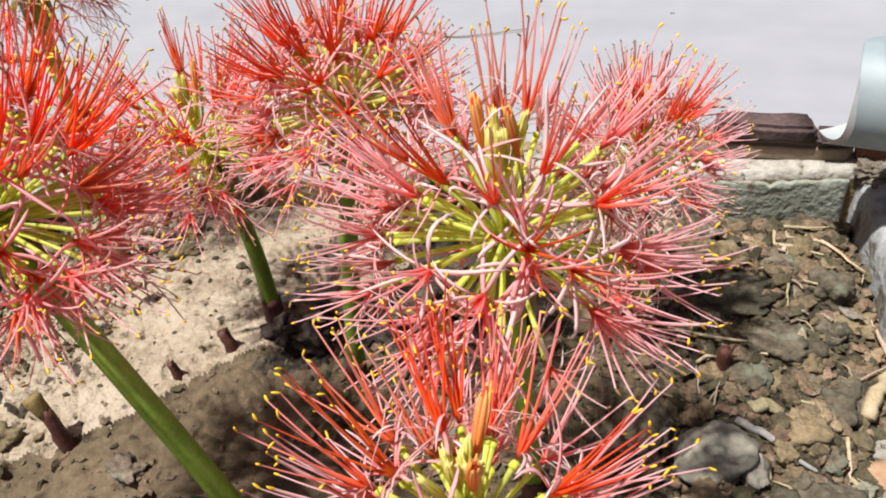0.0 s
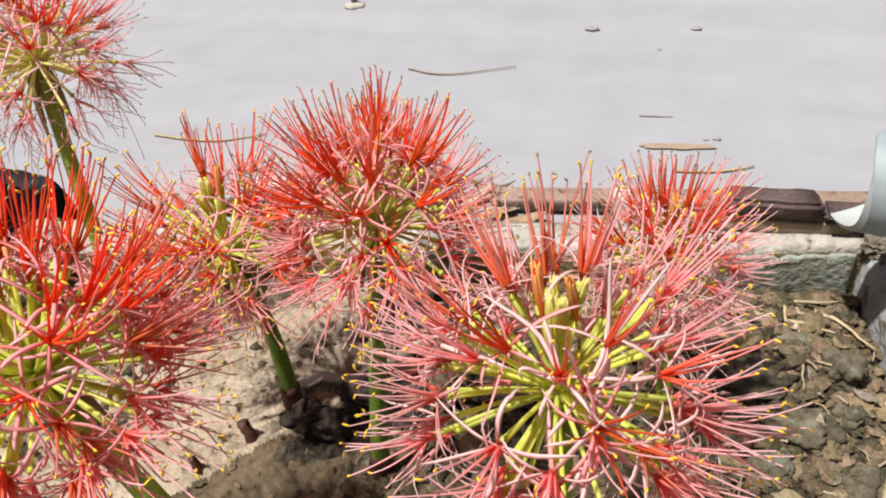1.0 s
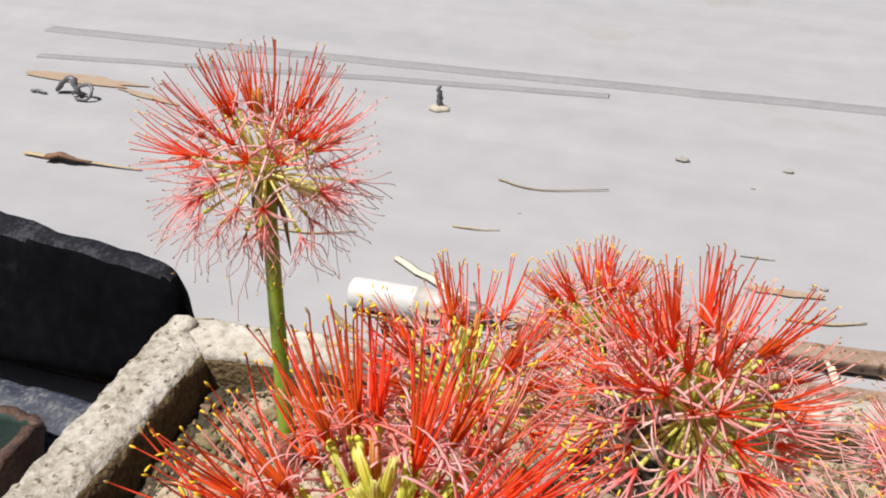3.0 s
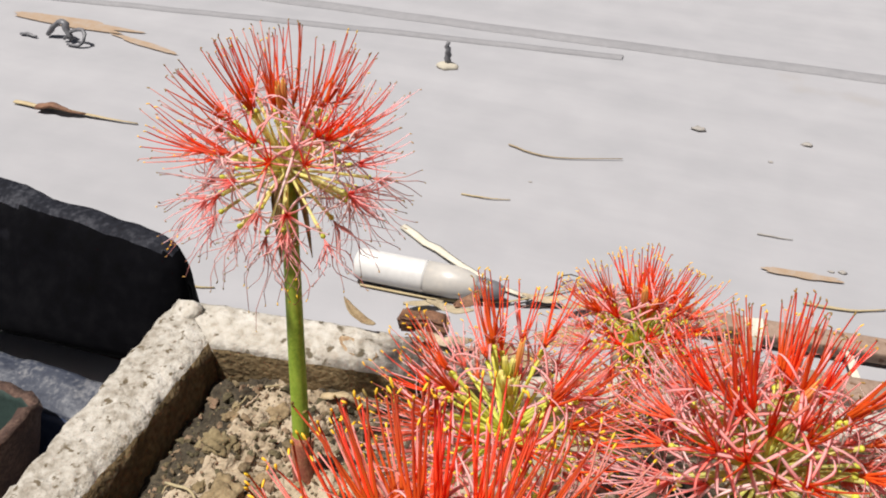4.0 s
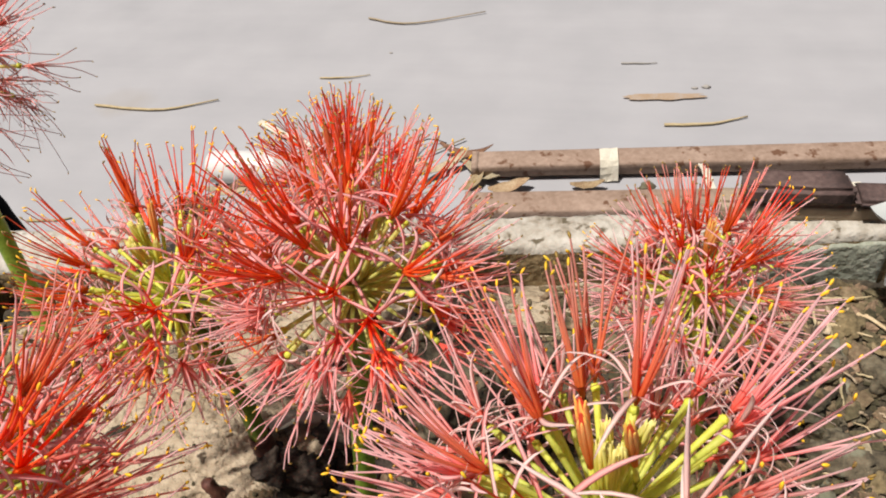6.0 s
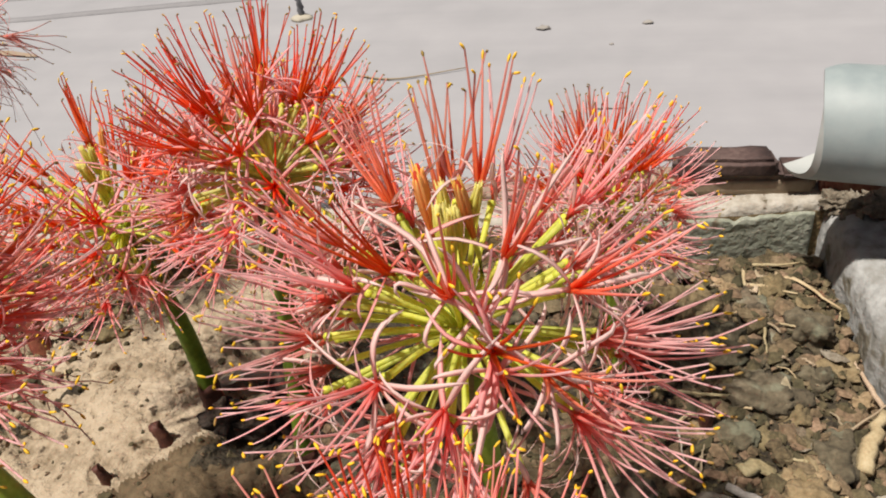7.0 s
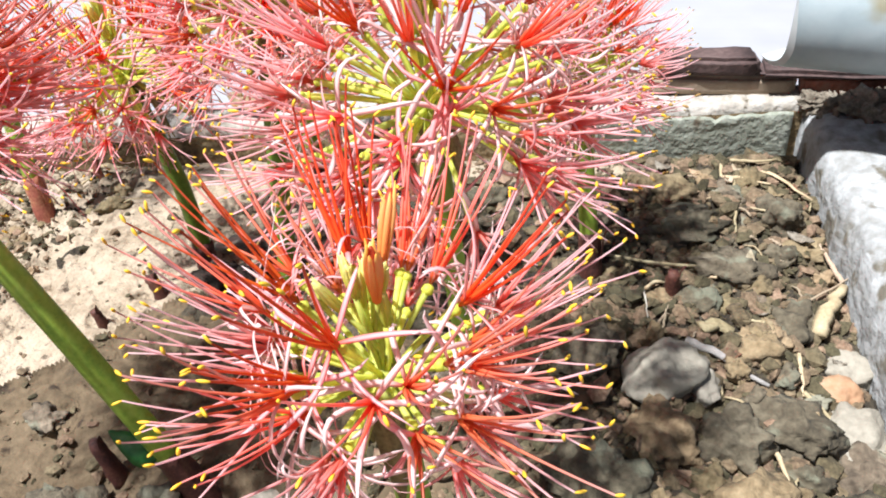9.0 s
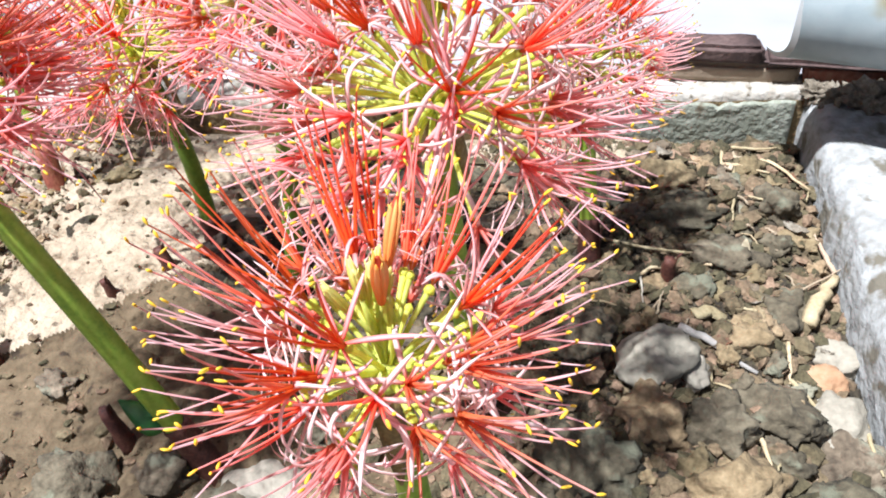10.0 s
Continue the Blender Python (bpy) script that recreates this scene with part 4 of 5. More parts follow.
# ---- black tub and broken pot beside the trough ----
def grow_bag():
    """A filled black plastic sack on a low brick: a leaning front, soft round edges, faint creases and a dusty top with
    light sheen in its colour.
    """
    ob = thing("grow_bag", (-0.66, 0.80, 0.054), "filled black plastic grow bag, its top coloured with dust and sheen", "grow bag")
    xs = np.concatenate([np.linspace(-0.99, -0.42, 70), -0.388 - 0.032 * (1 - np.sin(np.linspace(0.1, 1, 9) * np.pi / 2))])
    rings = []
    for x in xs:
        f = (x + 0.985) / 0.60
        q = [(0.701 + 0.071 * f, 0.0), (0.864 - 0.055 * f, 0.138), (0.915 - 0.075 * f, 0.140), (0.90 - 0.05 * f, 0.0)]
        for _ in range(3):
            q = [p for a, b in zip(q, q[1:] + q[:1]) for p in ((a[0] * 0.82 + b[0] * 0.18, a[1] * 0.82 + b[1] * 0.18), (a[0] * 0.18 + b[0] * 0.82, a[1] * 0.18 + b[1] * 0.82))]
        k = 1.0 if x <= -0.42 else 0.12 + 0.88 * math.sqrt(max(0.0, 1 - ((x + 0.42) / 0.032) ** 2))
        cy = sum(p[0] for p in q) / len(q)
        ring = []
        for y, z in q:
            w = Vector((x * 14 + z * 10, y * 14, z * 5))
            soft = min(1.0, z / 0.03)
            crease = abs(noise.noise(Vector((x * 26 - z * 22, 3.0, z * 4)))) * 0.006
            y, z = cy + (y - cy) * k, 0.069 + (z - 0.069) * (0.35 + 0.65 * k if z > 0.069 else 1.0)
            ring.append((x + 0.66, y - 0.80 + soft * (0.005 * noise.noise(w) + crease), z + soft * 0.003 * noise.noise(w * 1.7)))
        rings.append(ring)
    V = np.array([p for r in rings for p in r])
    n = len(rings[0])
    side, top = [], []
    for i in range(len(rings) - 1):
        for j in range(n):
            quad = (i * n + j, i * n + (j + 1) % n, (i + 1) * n + (j + 1) % n, (i + 1) * n + j)
            a, b, c, d = (V[t] for t in quad)
            up = unit(np.cross(c - a, d - b))
            # upward faces take the lighter colour that holds the sheen
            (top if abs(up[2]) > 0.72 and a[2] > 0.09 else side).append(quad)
    side += [tuple(range(n)), tuple((len(rings) - 1) * n + j for j in range(n))[::-1]]

    def pick(faces):
        used = sorted({t for q in faces for t in q})
        back = {t: i for i, t in enumerate(used)}
        return V[used], [tuple(back[t] for t in q) for q in faces], None
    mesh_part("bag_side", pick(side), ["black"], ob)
    mesh_part("bag_top", pick(top), ["dusty_sheen"], ob, "top of the bag, dust and grey light sheen in its colour")
    block("brick", [(-0.90, 0.80), (-0.50, 0.82), (-0.50, 0.87), (-0.90, 0.87)], 0.0, 0.056, "terracotta", "dark flat brick under the black grow bag", "brick", 12)


grow_bag()


def plastic_sheet():
    """A crumpled sheet beside the trough: a flap rising to the bag, coloured pale as if lit, its dark lower part flat
    on the paving.
    """
    ob = thing("plastic_sheet", (-0.5, 0.68, 0.0), "crumpled grey and navy plastic sheet beside the planter", "plastic sheet")

    def piece(name, y0, y1, rows, mat, label):
        xs, ys = np.linspace(-0.70, -0.335, 60), np.linspace(y0, y1, rows)
        V = []
        for y in ys:
            for x in xs:
                q = Vector((x * 11, y * 11, 2.0))
                fold = abs(noise.noise(q)) * 0.016 + abs(noise.noise(q * 2.9)) * 0.007
                rise = min(1.0, max(0.0, (y - 0.625) / 0.115))
                z = 0.004 + fold * min(1.0, (-0.330 - x) / 0.05) * (1 - 0.5 * rise) + 0.050 * rise * rise * (3 - 2 * rise) * min(1.0, (0.76 + 0.16 * (x + 0.40)) / 0.76)
                V.append((x + 0.5 + 0.004 * noise.noise(q * 3), y - 0.68 + 0.004 * noise.noise(q * 3 + Vector((4, 4, 4))), z))
        n = len(xs)
        F = [(b * n + a, b * n + a + 1, (b + 1) * n + a + 1, (b + 1) * n + a) for b in range(rows - 1) for a in range(n - 1)]
        part = mesh_part(name, (np.array(V), F, None), [mat], ob, label)
        m = part.modifiers.new("thickness", "SOLIDIFY")
        m.thickness = 0.0008
    piece("lower_sheet", 0.54, 0.700, 26, "navy", "dark navy part of the sheet")
    piece("upper_flap", 0.700, 0.748, 14, "film_lit", "upper flap of the sheet, coloured pale as its lit part")


plastic_sheet()


def broken_pot():
    ob = thing("pot_shard", (-0.525, 0.605, 0), "broken reddish pot with chipped teal paint beside the planter", "broken pot")
    n = 26
    V = []
    lv = [(0.0, 0.066), (0.05, 0.076), (0.08, 0.084), (0.105, 0.089), (0.125, 0.093), (0.136, 0.095)]
    for z, r in lv:
        for i in range(n):
            a = radians(-70 + 250 * i / (n - 1))
            chip = (0.034 * noise.noise(Vector((i * 0.45, 2.0, 0))) + 0.016 * noise.noise(Vector((i * 1.7, 5.0, 0)))) if z > 0.13 else 0
            V.append((r * math.cos(a), r * math.sin(a), (z + chip) * (1 - 0.45 * max(0.0, math.sin(a) - 0.2 * math.cos(a)))))
    k = len(lv)
    for z, r in lv[::-1]:
        for i in range(n):
            a = radians(-70 + 250 * i / (n - 1))
            chip = (0.034 * noise.noise(Vector((i * 0.45, 2.0, 0))) + 0.016 * noise.noise(Vector((i * 1.7, 5.0, 0)))) if z > 0.13 else 0
            V.append(((r - 0.011) * math.cos(a), (r - 0.011) * math.sin(a), (z + chip) * (1 - 0.45 * max(0.0, math.sin(a) - 0.2 * math.cos(a)))))
    K = 2 * k
    F = [(j * n + i, j * n + i + 1, ((j + 1) % K) * n + i + 1, ((j + 1) % K) * n + i) for j in range(K) for i in range(n - 1)]
    F += [tuple(j * n for j in range(K)), tuple(j * n + n - 1 for j in range(K))[::-1]]
    idx = [2 if (j // (n - 1)) == k - 1 else (1 if (j // (n - 1)) >= k else 0) for j in range(K * (n - 1))] + [2, 2]
    mesh_part("wall", (np.array(V), F, None), ["terracotta", "teal", "terracotta"], ob, index=idx)


broken_pot()


# ---- loose bits on the paving ----
def stick(name, pts, r, mat, label, category, group="", flat=1.0, taper=0.5, seed=0, sides=6):
    pts = np.array(pts, float)
    o = pts[0].copy()
    rng = np.random.default_rng(seed + 7)
    P = curve(pts - o, 10)
    P[1:-1] += rng.normal(0, r * 0.25, (8, 3)) * [1, 1, 0.3]
    rr = r * np.linspace(1, taper, 10) * rng.uniform(0.85, 1.15, 10)
    ob = mesh_part(name, tubes(P, rr[None], sides, flat=flat), [mat])
    ob.location = o
    return tagged(ob, label, category, group)


LITTER = "litter on the paving"
stick("dry_twig", [(-0.221, 1.454, 0.003), (-0.151, 1.440, 0.003), (-0.037, 1.476, 0.004)], 0.0017, "twig", "thin curved dry twig lying on pale paving", "twig", LITTER)
stick("dry_straw", [(-0.249, 1.288, 0.002), (-0.21, 1.290, 0.003), (-0.176, 1.300, 0.002)], 0.0014, "straw", "short pale straw lying on pale paving", "straw", LITTER)
stick("dry_straw", [(0.238, 1.208, 0.003), (0.289, 1.213, 0.003), (0.338, 1.232, 0.003)], 0.0022, "straw", "split dry stalk lying near the steel bars", "straw", LITTER)
stick("dry_straw", [(0.177, 1.345, 0.002), (0.20, 1.346, 0.002), (0.225, 1.348, 0.002)], 0.0014, "greytwig", "tiny grey straw lying on pale paving", "straw", LITTER)
stick("dry_straw", [(-0.572, 1.201, 0.003), (-0.469, 1.196, 0.003), (-0.384, 1.226, 0.003)], 0.0022, "straw", "long thin yellow straw lying on pale paving", "straw", LITTER)
stick("dry_twig", [(-0.534, 0.959, 0.002), (-0.50, 0.963, 0.002), (-0.476, 0.970, 0.002)], 0.002, "straw", "short straw beside the black trough", "straw", LITTER)
stick("straw_ribbon", [(-0.300, 1.178, 0.004), (-0.250, 1.150, 0.005), (-0.207, 1.128, 0.006), (-0.150, 1.105, 0.006), (-0.095, 1.092, 0.004)], 0.0072, "ribbon", "broad bleached leaf ribbon lying behind the bottle", "dry leaf", LITTER, 0.2, 0.6)
stick("dry_straw", [(-0.305, 1.040, 0.003), (-0.200, 1.048, 0.004), (-0.126, 1.068, 0.006), (-0.083, 1.098, 0.006), (-0.008, 1.160, 0.005)], 0.0024, "straw", "long narrow dry straw lying in front of the bottle", "straw", LITTER, 0.7)
stick("black_twig", [(-0.095, 1.097, 0.004), (-0.078, 1.092, 0.006), (-0.064, 1.108, 0.010), (-0.066, 1.132, 0.014), (-0.050, 1.150, 0.010), (-0.030, 1.150, 0.004)], 0.0014, "rotten", "thin black looped twig on pale paving", "twig", LITTER)
# a thin black strip laid in as the shadow line near the long straw
stick("dry_straw", [(-0.105, 1.072, 0.003), (-0.085, 1.078, 0.003), (-0.064, 1.086, 0.003)], 0.0016, "rotten", "dark strip added as a shadow line on pale paving", "straw", LITTER)
stick("dry_straw", [(-1.06, 1.277, 0.004), (-0.99, 1.277, 0.006), (-0.90, 1.284, 0.006), (-0.82, 1.290, 0.003)], 0.0065, "straw", "long pale strip of dry leaf lying on pale paving", "dry leaf", LITTER, 0.3, 0.3)
stick("dry_leaf", [(-1.005, 1.270, 0.008), (-0.965, 1.272, 0.016), (-0.915, 1.281, 0.006)], 0.0105, "dark_leaf", "curled dark brown leaf lying on a pale strip", "dry leaf", LITTER, 0.45, 0.3)
stick("black_clip", [(-1.20, 1.528, 0.006), (-1.175, 1.532, 0.030), (-1.15, 1.530, 0.036), (-1.135, 1.520, 0.006)], 0.009, "cap", "bent black plastic scrap on the paving", "plastic scrap", LITTER, 0.6, 0.8)
stick("black_clip", [(-1.155, 1.520, 0.006), (-1.130, 1.524, 0.026), (-1.100, 1.520, 0.030), (-1.105, 1.508, 0.006), (-1.135, 1.504, 0.005)], 0.0045, "cap", "thin looped black plastic scrap on the paving", "plastic scrap", LITTER, 0.8, 0.8)
stick("black_clip", [(-1.255, 1.512, 0.004), (-1.235, 1.514, 0.006), (-1.215, 1.512, 0.004)], 0.004, "cap", "short black plastic scrap on the paving", "plastic scrap", LITTER, 0.6, 0.8)
stick("small_peg", [(-0.412, 1.703, 0.006), (-0.412, 1.703, 0.03), (-0.412, 1.704, 0.05)], 0.007, "cap", "small dark peg standing in a pale mortar dab", "peg", LITTER, 1.0, 0.6)
tagged(mesh_part("mortar_dab", ball((-0.412, 1.700, 0.002), (0.022, 0.018, 0.006), 4, 0.2), ["paper"]), "pale mortar dab round a small peg", "mortar", LITTER)
for i, (x, y, r) in enumerate([(0.071, 1.625, 0.012), (0.247, 1.639, 0.009), (0.289, 1.295, 0.006), (0.275, 1.292, 0.004), (-0.16, 1.36, 0.003), (0.19, 1.56, 0.004)]):
    tagged(mesh_part("pebble", ball((x, y, r * 0.25), (r, r * 0.5, r * 0.35), i + 20, 0.3), ["greytwig"]), "tiny grey chip lying on pale paving", "pebble", LITTER)


def flat_stain(name, cx, cy, rx, ry, seed, label, turn=0.0):
    n = 40
    V = [(0, 0, 0)]
    for i in range(n):
        a = 2 * math.pi * i / n
        r = 1 + 0.35 * noise.noise(Vector((math.cos(a) * 2 + seed, math.sin(a) * 2, 0))) + 0.15 * noise.noise(Vector((math.cos(a) * 6, math.sin(a) * 6 + seed, 0)))
        x, y = rx * r * math.cos(a), ry * r * math.sin(a)
        V.append((x * math.cos(turn) - y * math.sin(turn), x * math.sin(turn) + y * math.cos(turn), 0))
    F = [(0, 1 + i, 1 + (i + 1) % n) for i in range(n)]
    ob = mesh_part(name, (np.array(V), F, None), ["stain"], smooth=False)
    ob.location = (cx, cy, 0.003)
    tagged(ob, label, "stain", kind="structure")


flat_stain("rust_stain", 0.236, 1.268, 0.050, 0.0075, 1, "brown rust stain on pale paving", 0.1)
flat_stain("rust_stain", -1.20, 1.60, 0.14, 0.022, 4, "long brown stain on the paving", 0.03)
flat_stain("rust_stain", -1.0, 1.565, 0.09, 0.010, 6, "brown stain streak on the paving", -0.2)


# ---- dry leaves round the far rim ----
def dry_leaf(at, length, width, turn, tilt, curl, mat, label, seed=0, roll=0.0):
    rng = np.random.default_rng(seed)
    n, w = 9, 5
    V = []
    for i in range(n):
        s = i / (n - 1)
        hw = width * 0.5 * (math.sin(math.pi * min(1, s * 0.95 + 0.04)) ** 0.7 + 0.04)
        for j in range(w):
            q = (j / (w - 1)) * 2 - 1
            V.append((length * s, hw * q + 0.06 * length * math.sin(s * 3 + seed), curl * length * (s - 0.5) ** 2 * 1.6 + abs(q) * hw * 0.45 + rng.normal(0, 0.0006)))
    V = np.array(V)
    B = V.copy()
    B[:, 2] -= 0.0007
    F = [(i * w + j, i * w + j + 1, (i + 1) * w + j + 1, (i + 1) * w + j) for i in range(n - 1) for j in range(w - 1)]
    N = n * w
    F2 = F + [tuple(N + k for k in q[::-1]) for q in F]
    edge = [j for j in range(w)] + [i * w + w - 1 for i in range(1, n)] + [(n - 1) * w + j for j in range(w - 2, -1, -1)] + [i * w for i in range(n - 2, 0, -1)]
    for a, b in zip(edge, edge[1:] + edge[:1]):
        F2.append((b, a, N + a, N + b))
    ob = mesh_part("dry_leaf", (np.concatenate([V, B]), F2, None), [mat])
    ob.matrix_world = pose(*at, roll, -tilt, turn)
    return tagged(ob, label, "dry leaf", "dry leaves")


LEAF_TAN, LEAF_DARK = "curled tan dry leaf", "curled dark brown dry leaf"
for i, (x, y, z, l, w, turn, tilt, curl, m) in enumerate([
        (-0.150, 0.738, 0.243, 0.04, 0.008, 150, 2, 0.3, "dead_leaf"), (-0.115, 0.735, 0.243, 0.045, 0.012, 12, 3, 0.5, "pale_leaf"),
        (-0.095, 0.778, 0.245, 0.026, 0.012, 50, 24, 0.6, "dark_leaf"), (-0.060, 0.748, 0.244, 0.05, 0.018, -10, 3, 0.4, "dead_leaf"),
        (-0.14, 0.712, 0.232, 0.035, 0.016, 160, 4, 0.4, "dead_leaf"), (-0.03, 0.765, 0.244, 0.045, 0.018, 25, 4, 0.5, "dead_leaf"),
        (-0.10, 1.08, 0.006, 0.06, 0.013, 10, 4, 0.5, "pale_leaf"), (-0.045, 1.07, 0.006, 0.07, 0.014, 40, 6, 0.6, "pale_leaf"),
        (0.0, 1.10, 0.006, 0.06, 0.014, -25, 4, 0.5, "pale_leaf"), (0.01, 1.05, 0.006, 0.05, 0.014, 70, 6, 0.5, "dead_leaf"),
        (-0.03, 1.13, 0.006, 0.07, 0.014, -10, 6, 0.6, "dark_leaf"), (0.04, 1.06, 0.006, 0.05, 0.018, 15, 4, 0.4, "dead_leaf"),
        (-0.11, 0.93, 0.006, 0.06, 0.022, 30, 4, 0.5, "pale_leaf"), (-0.235, 1.015, 0.006, 0.050, 0.010, 25, 3, 0.3, "pale_leaf"),
        (-0.120, 0.772, 0.246, 0.040, 0.009, 5, 4, 0.4, "pale_leaf")]):
    dry_leaf((x, y, z), l, w, turn, tilt, curl, m, (LEAF_DARK if m == "dark_leaf" else LEAF_TAN) + (" on the planter rim" if z > 0.1 else " lying on paving behind the planter"), i)


block("bark_piece", [(-0.134, 0.742), (-0.092, 0.747), (-0.096, 0.764), (-0.132, 0.760)], 0.240, 0.256, "dark_leaf", "dark brown crumbling piece of bark on the planter rim", "bark", 21, rough=0.004)


def scrap(along, path, width, label, skew=0.0):
    """A strip of stiff paper folded over the far bar: path in steps across the bar and upwards."""
    d = unit(np.array([1.28, 0.152, 0.0]))
    across = np.array([-d[1], d[0], 0])
    o = np.array([0.02, 1.083, 0.0]) + d * along
    V, rng = [], np.random.default_rng(int(along * 1000))
    for lift in (0.0, 0.0009):
        for i, (a, z) in enumerate(path):
            for e in (-0.5, -0.17, 0.17, 0.5):
                V.append(d * (e * width + skew * i) + across * (a + rng.normal(0, 0.0006)) + np.array([0, 0, z + lift + rng.normal(0, 0.0004)]))
    k = len(path) * 4
    F = [(i * 4 + j, i * 4 + j + 1, i * 4 + j + 5, i * 4 + j + 4) for i in range(len(path) - 1) for j in range(3)]
    F = [q[::-1] for q in F] + [tuple(t + k for t in q) for q in F]
    edge = [0, 1, 2, 3] + [i * 4 + 3 for i in range(1, len(path))] + [k - 2, k - 3, k - 4] + [i * 4 for i in range(len(path) - 2, 0, -1)]
    F += [(a, b, k + b, k + a) for a, b in zip(edge, edge[1:] + edge[:1])]
    ob = mesh_part("paper_scrap", (np.array(V), F, None), ["ribbon"], smooth=False)
    ob.location = o
    tagged(ob, label, "paper scrap", "paper scraps on the bars")


scrap(0.158, [(-0.007, 0.003), (-0.005, 0.012), (-0.003, 0.0215), (0.002, 0.0262), (0.012, 0.0266), (0.024, 0.0262)], 0.021, "pale label scrap folded over a rusty bar")
scrap(0.276, [(-0.044, 0.004), (-0.032, 0.006), (-0.020, 0.011), (-0.006, 0.018)], 0.009, "pale torn paper strip between the bars", -0.0035)
scrap(0.272, [(-0.018, 0.011), (-0.010, 0.016), (-0.003, 0.022)], 0.005, "small pale paper tear beside a rusty bar", -0.006)
scrap(0.400, [(-0.034, 0.003), (-0.026, 0.005), (-0.018, 0.003)], 0.060, "pale crumpled paper between the bars", 0.002)
tagged(mesh_part("pebble", ball((0.222, 1.082, 0.008), (0.010, 0.007, 0.007), 31, 0.2), ["clod"]), "small tan pebble leaning on a rusty bar", "pebble", LITTER)
stick("dry_twig", [(0.20, 1.058, 0.003), (0.225, 1.052, 0.003), (0.26, 1.056, 0.003)], 0.0018, "greytwig", "thin grey twig between the bars", "twig", LITTER)
dry_leaf((0.135, 1.077, 0.004), 0.04, 0.012, 10, 8, 0.4, "dead_leaf", "curled tan dry leaf beside a rusty bar", 40)


# ---- stones, sticks and clods on the soil ----
def lumpy(geo, r, seed, amount):
    """Breaks a smooth lump up with facets and grain."""
    v, f, a = geo
    v = v.copy()
    for i, p in enumerate(v):
        q = Vector(p) / r
        k = abs(noise.noise(q * 1.7 + Vector((seed, 0, 3)))) * 1.2 + noise.noise(q * 4.5 + Vector((0, seed, 1))) * 0.45
        v[i] = p * (1 + amount * (k - 0.35))
    return v, f, a


def stone(x, y, rx, ry, rz, mat, label, seed, turn=0.0, sink=0.35, rough=0.22):
    z = soil_z(x, y) + rz * (1 - 2 * sink) * 0.9
    ob = mesh_part("clod" if "clod" in mat else "stone", lumpy(ball((0, 0, 0), (rx, ry, rz), seed, rough if "clod" in mat else 0.15, subdiv=4, turn=turn), min(rx, ry, rz), seed, 0.26 if "clod" in mat else 0.11), [mat])
    ob.location = (x, y, z)
    tagged(ob, label, "clod" if "clod" in mat else "stone", "stones and clods on the soil")


stone(0.296, 0.522, 0.022, 0.017, 0.013, "grey_stone", "pale angular grey stone half sunk in soil", 1, 0.6)
stone(0.316, 0.520, 0.007, 0.013, 0.008, "grey_stone", "pointed pale greenish stone leaning on a larger one", 2, 0.1)
stone(0.312, 0.589, 0.013, 0.010, 0.008, "clod", "rounded grey-tan clod on dry soil", 3)
stone(0.384, 0.546, 0.013, 0.011, 0.009, "orange_stone", "smooth orange-brown stone by the planter wall", 4)
stone(0.389, 0.518, 0.016, 0.021, 0.013, "grey_stone", "pale rounded stone by the planter wall", 5)
stone(0.395, 0.497, 0.020, 0.018, 0.014, "clod", "large pale tan clod by the planter wall", 6)
stone(0.391, 0.566, 0.018, 0.013, 0.009, "grey_stone", "flat pale stone chip by the planter wall", 7, 0.3)
for i, (x, y, a, b, c) in enumerate([
        (0.345, 0.551, 0.014, 0.011, 0.009), (0.363, 0.588, 0.020, 0.014, 0.010), (0.360, 0.675, 0.014, 0.013, 0.013), (0.374, 0.655, 0.014, 0.010, 0.009),
        (0.360, 0.640, 0.009, 0.008, 0.008), (0.330, 0.618, 0.020, 0.015, 0.009), (0.345, 0.610, 0.012, 0.010, 0.007), (0.356, 0.507, 0.022, 0.016, 0.013),
        (0.330, 0.490, 0.018, 0.016, 0.012), (0.295, 0.485, 0.020, 0.016, 0.011), (0.300, 0.650, 0.024, 0.016, 0.008), (0.330, 0.690, 0.022, 0.012, 0.008),
        (0.285, 0.690, 0.022, 0.014, 0.009), (0.255, 0.530, 0.020, 0.016, 0.007), (0.27, 0.455, 0.026, 0.02, 0.012), (0.340, 0.452, 0.026, 0.020, 0.014),
        (0.385, 0.460, 0.020, 0.018, 0.013), (0.365, 0.480, 0.010, 0.008, 0.008), (0.320, 0.462, 0.009, 0.008, 0.007), (0.145, 0.50, 0.018, 0.014, 0.009),
        (0.165, 0.545, 0.016, 0.012, 0.009), (0.130, 0.58, 0.018, 0.014, 0.010), (0.10, 0.605, 0.014, 0.012, 0.009), (-0.19, 0.575, 0.024, 0.018, 0.010),
        (-0.215, 0.61, 0.020, 0.014, 0.010), (-0.16, 0.565, 0.022, 0.015, 0.008), (-0.115, 0.655, 0.014, 0.011, 0.009), (-0.10, 0.625, 0.018, 0.012, 0.009),
        (-0.225, 0.54, 0.020, 0.016, 0.010), (-0.19, 0.655, 0.016, 0.012, 0.008), (-0.12, 0.44, 0.018, 0.015, 0.012), (0.02, 0.385, 0.022, 0.018, 0.014),
        (0.10, 0.38, 0.024, 0.016, 0.013), (0.15, 0.40, 0.020, 0.018, 0.010)]):
    k = 0.62 if x < -0.09 else 1.0
    stone(x, y, a * k, b * k, c * k, "clod" if x > 0 and i % 3 else "tan_clod", "crumbly tan clod of dry earth on the soil", 40 + i, i * 1.3, 0.42, 0.3)


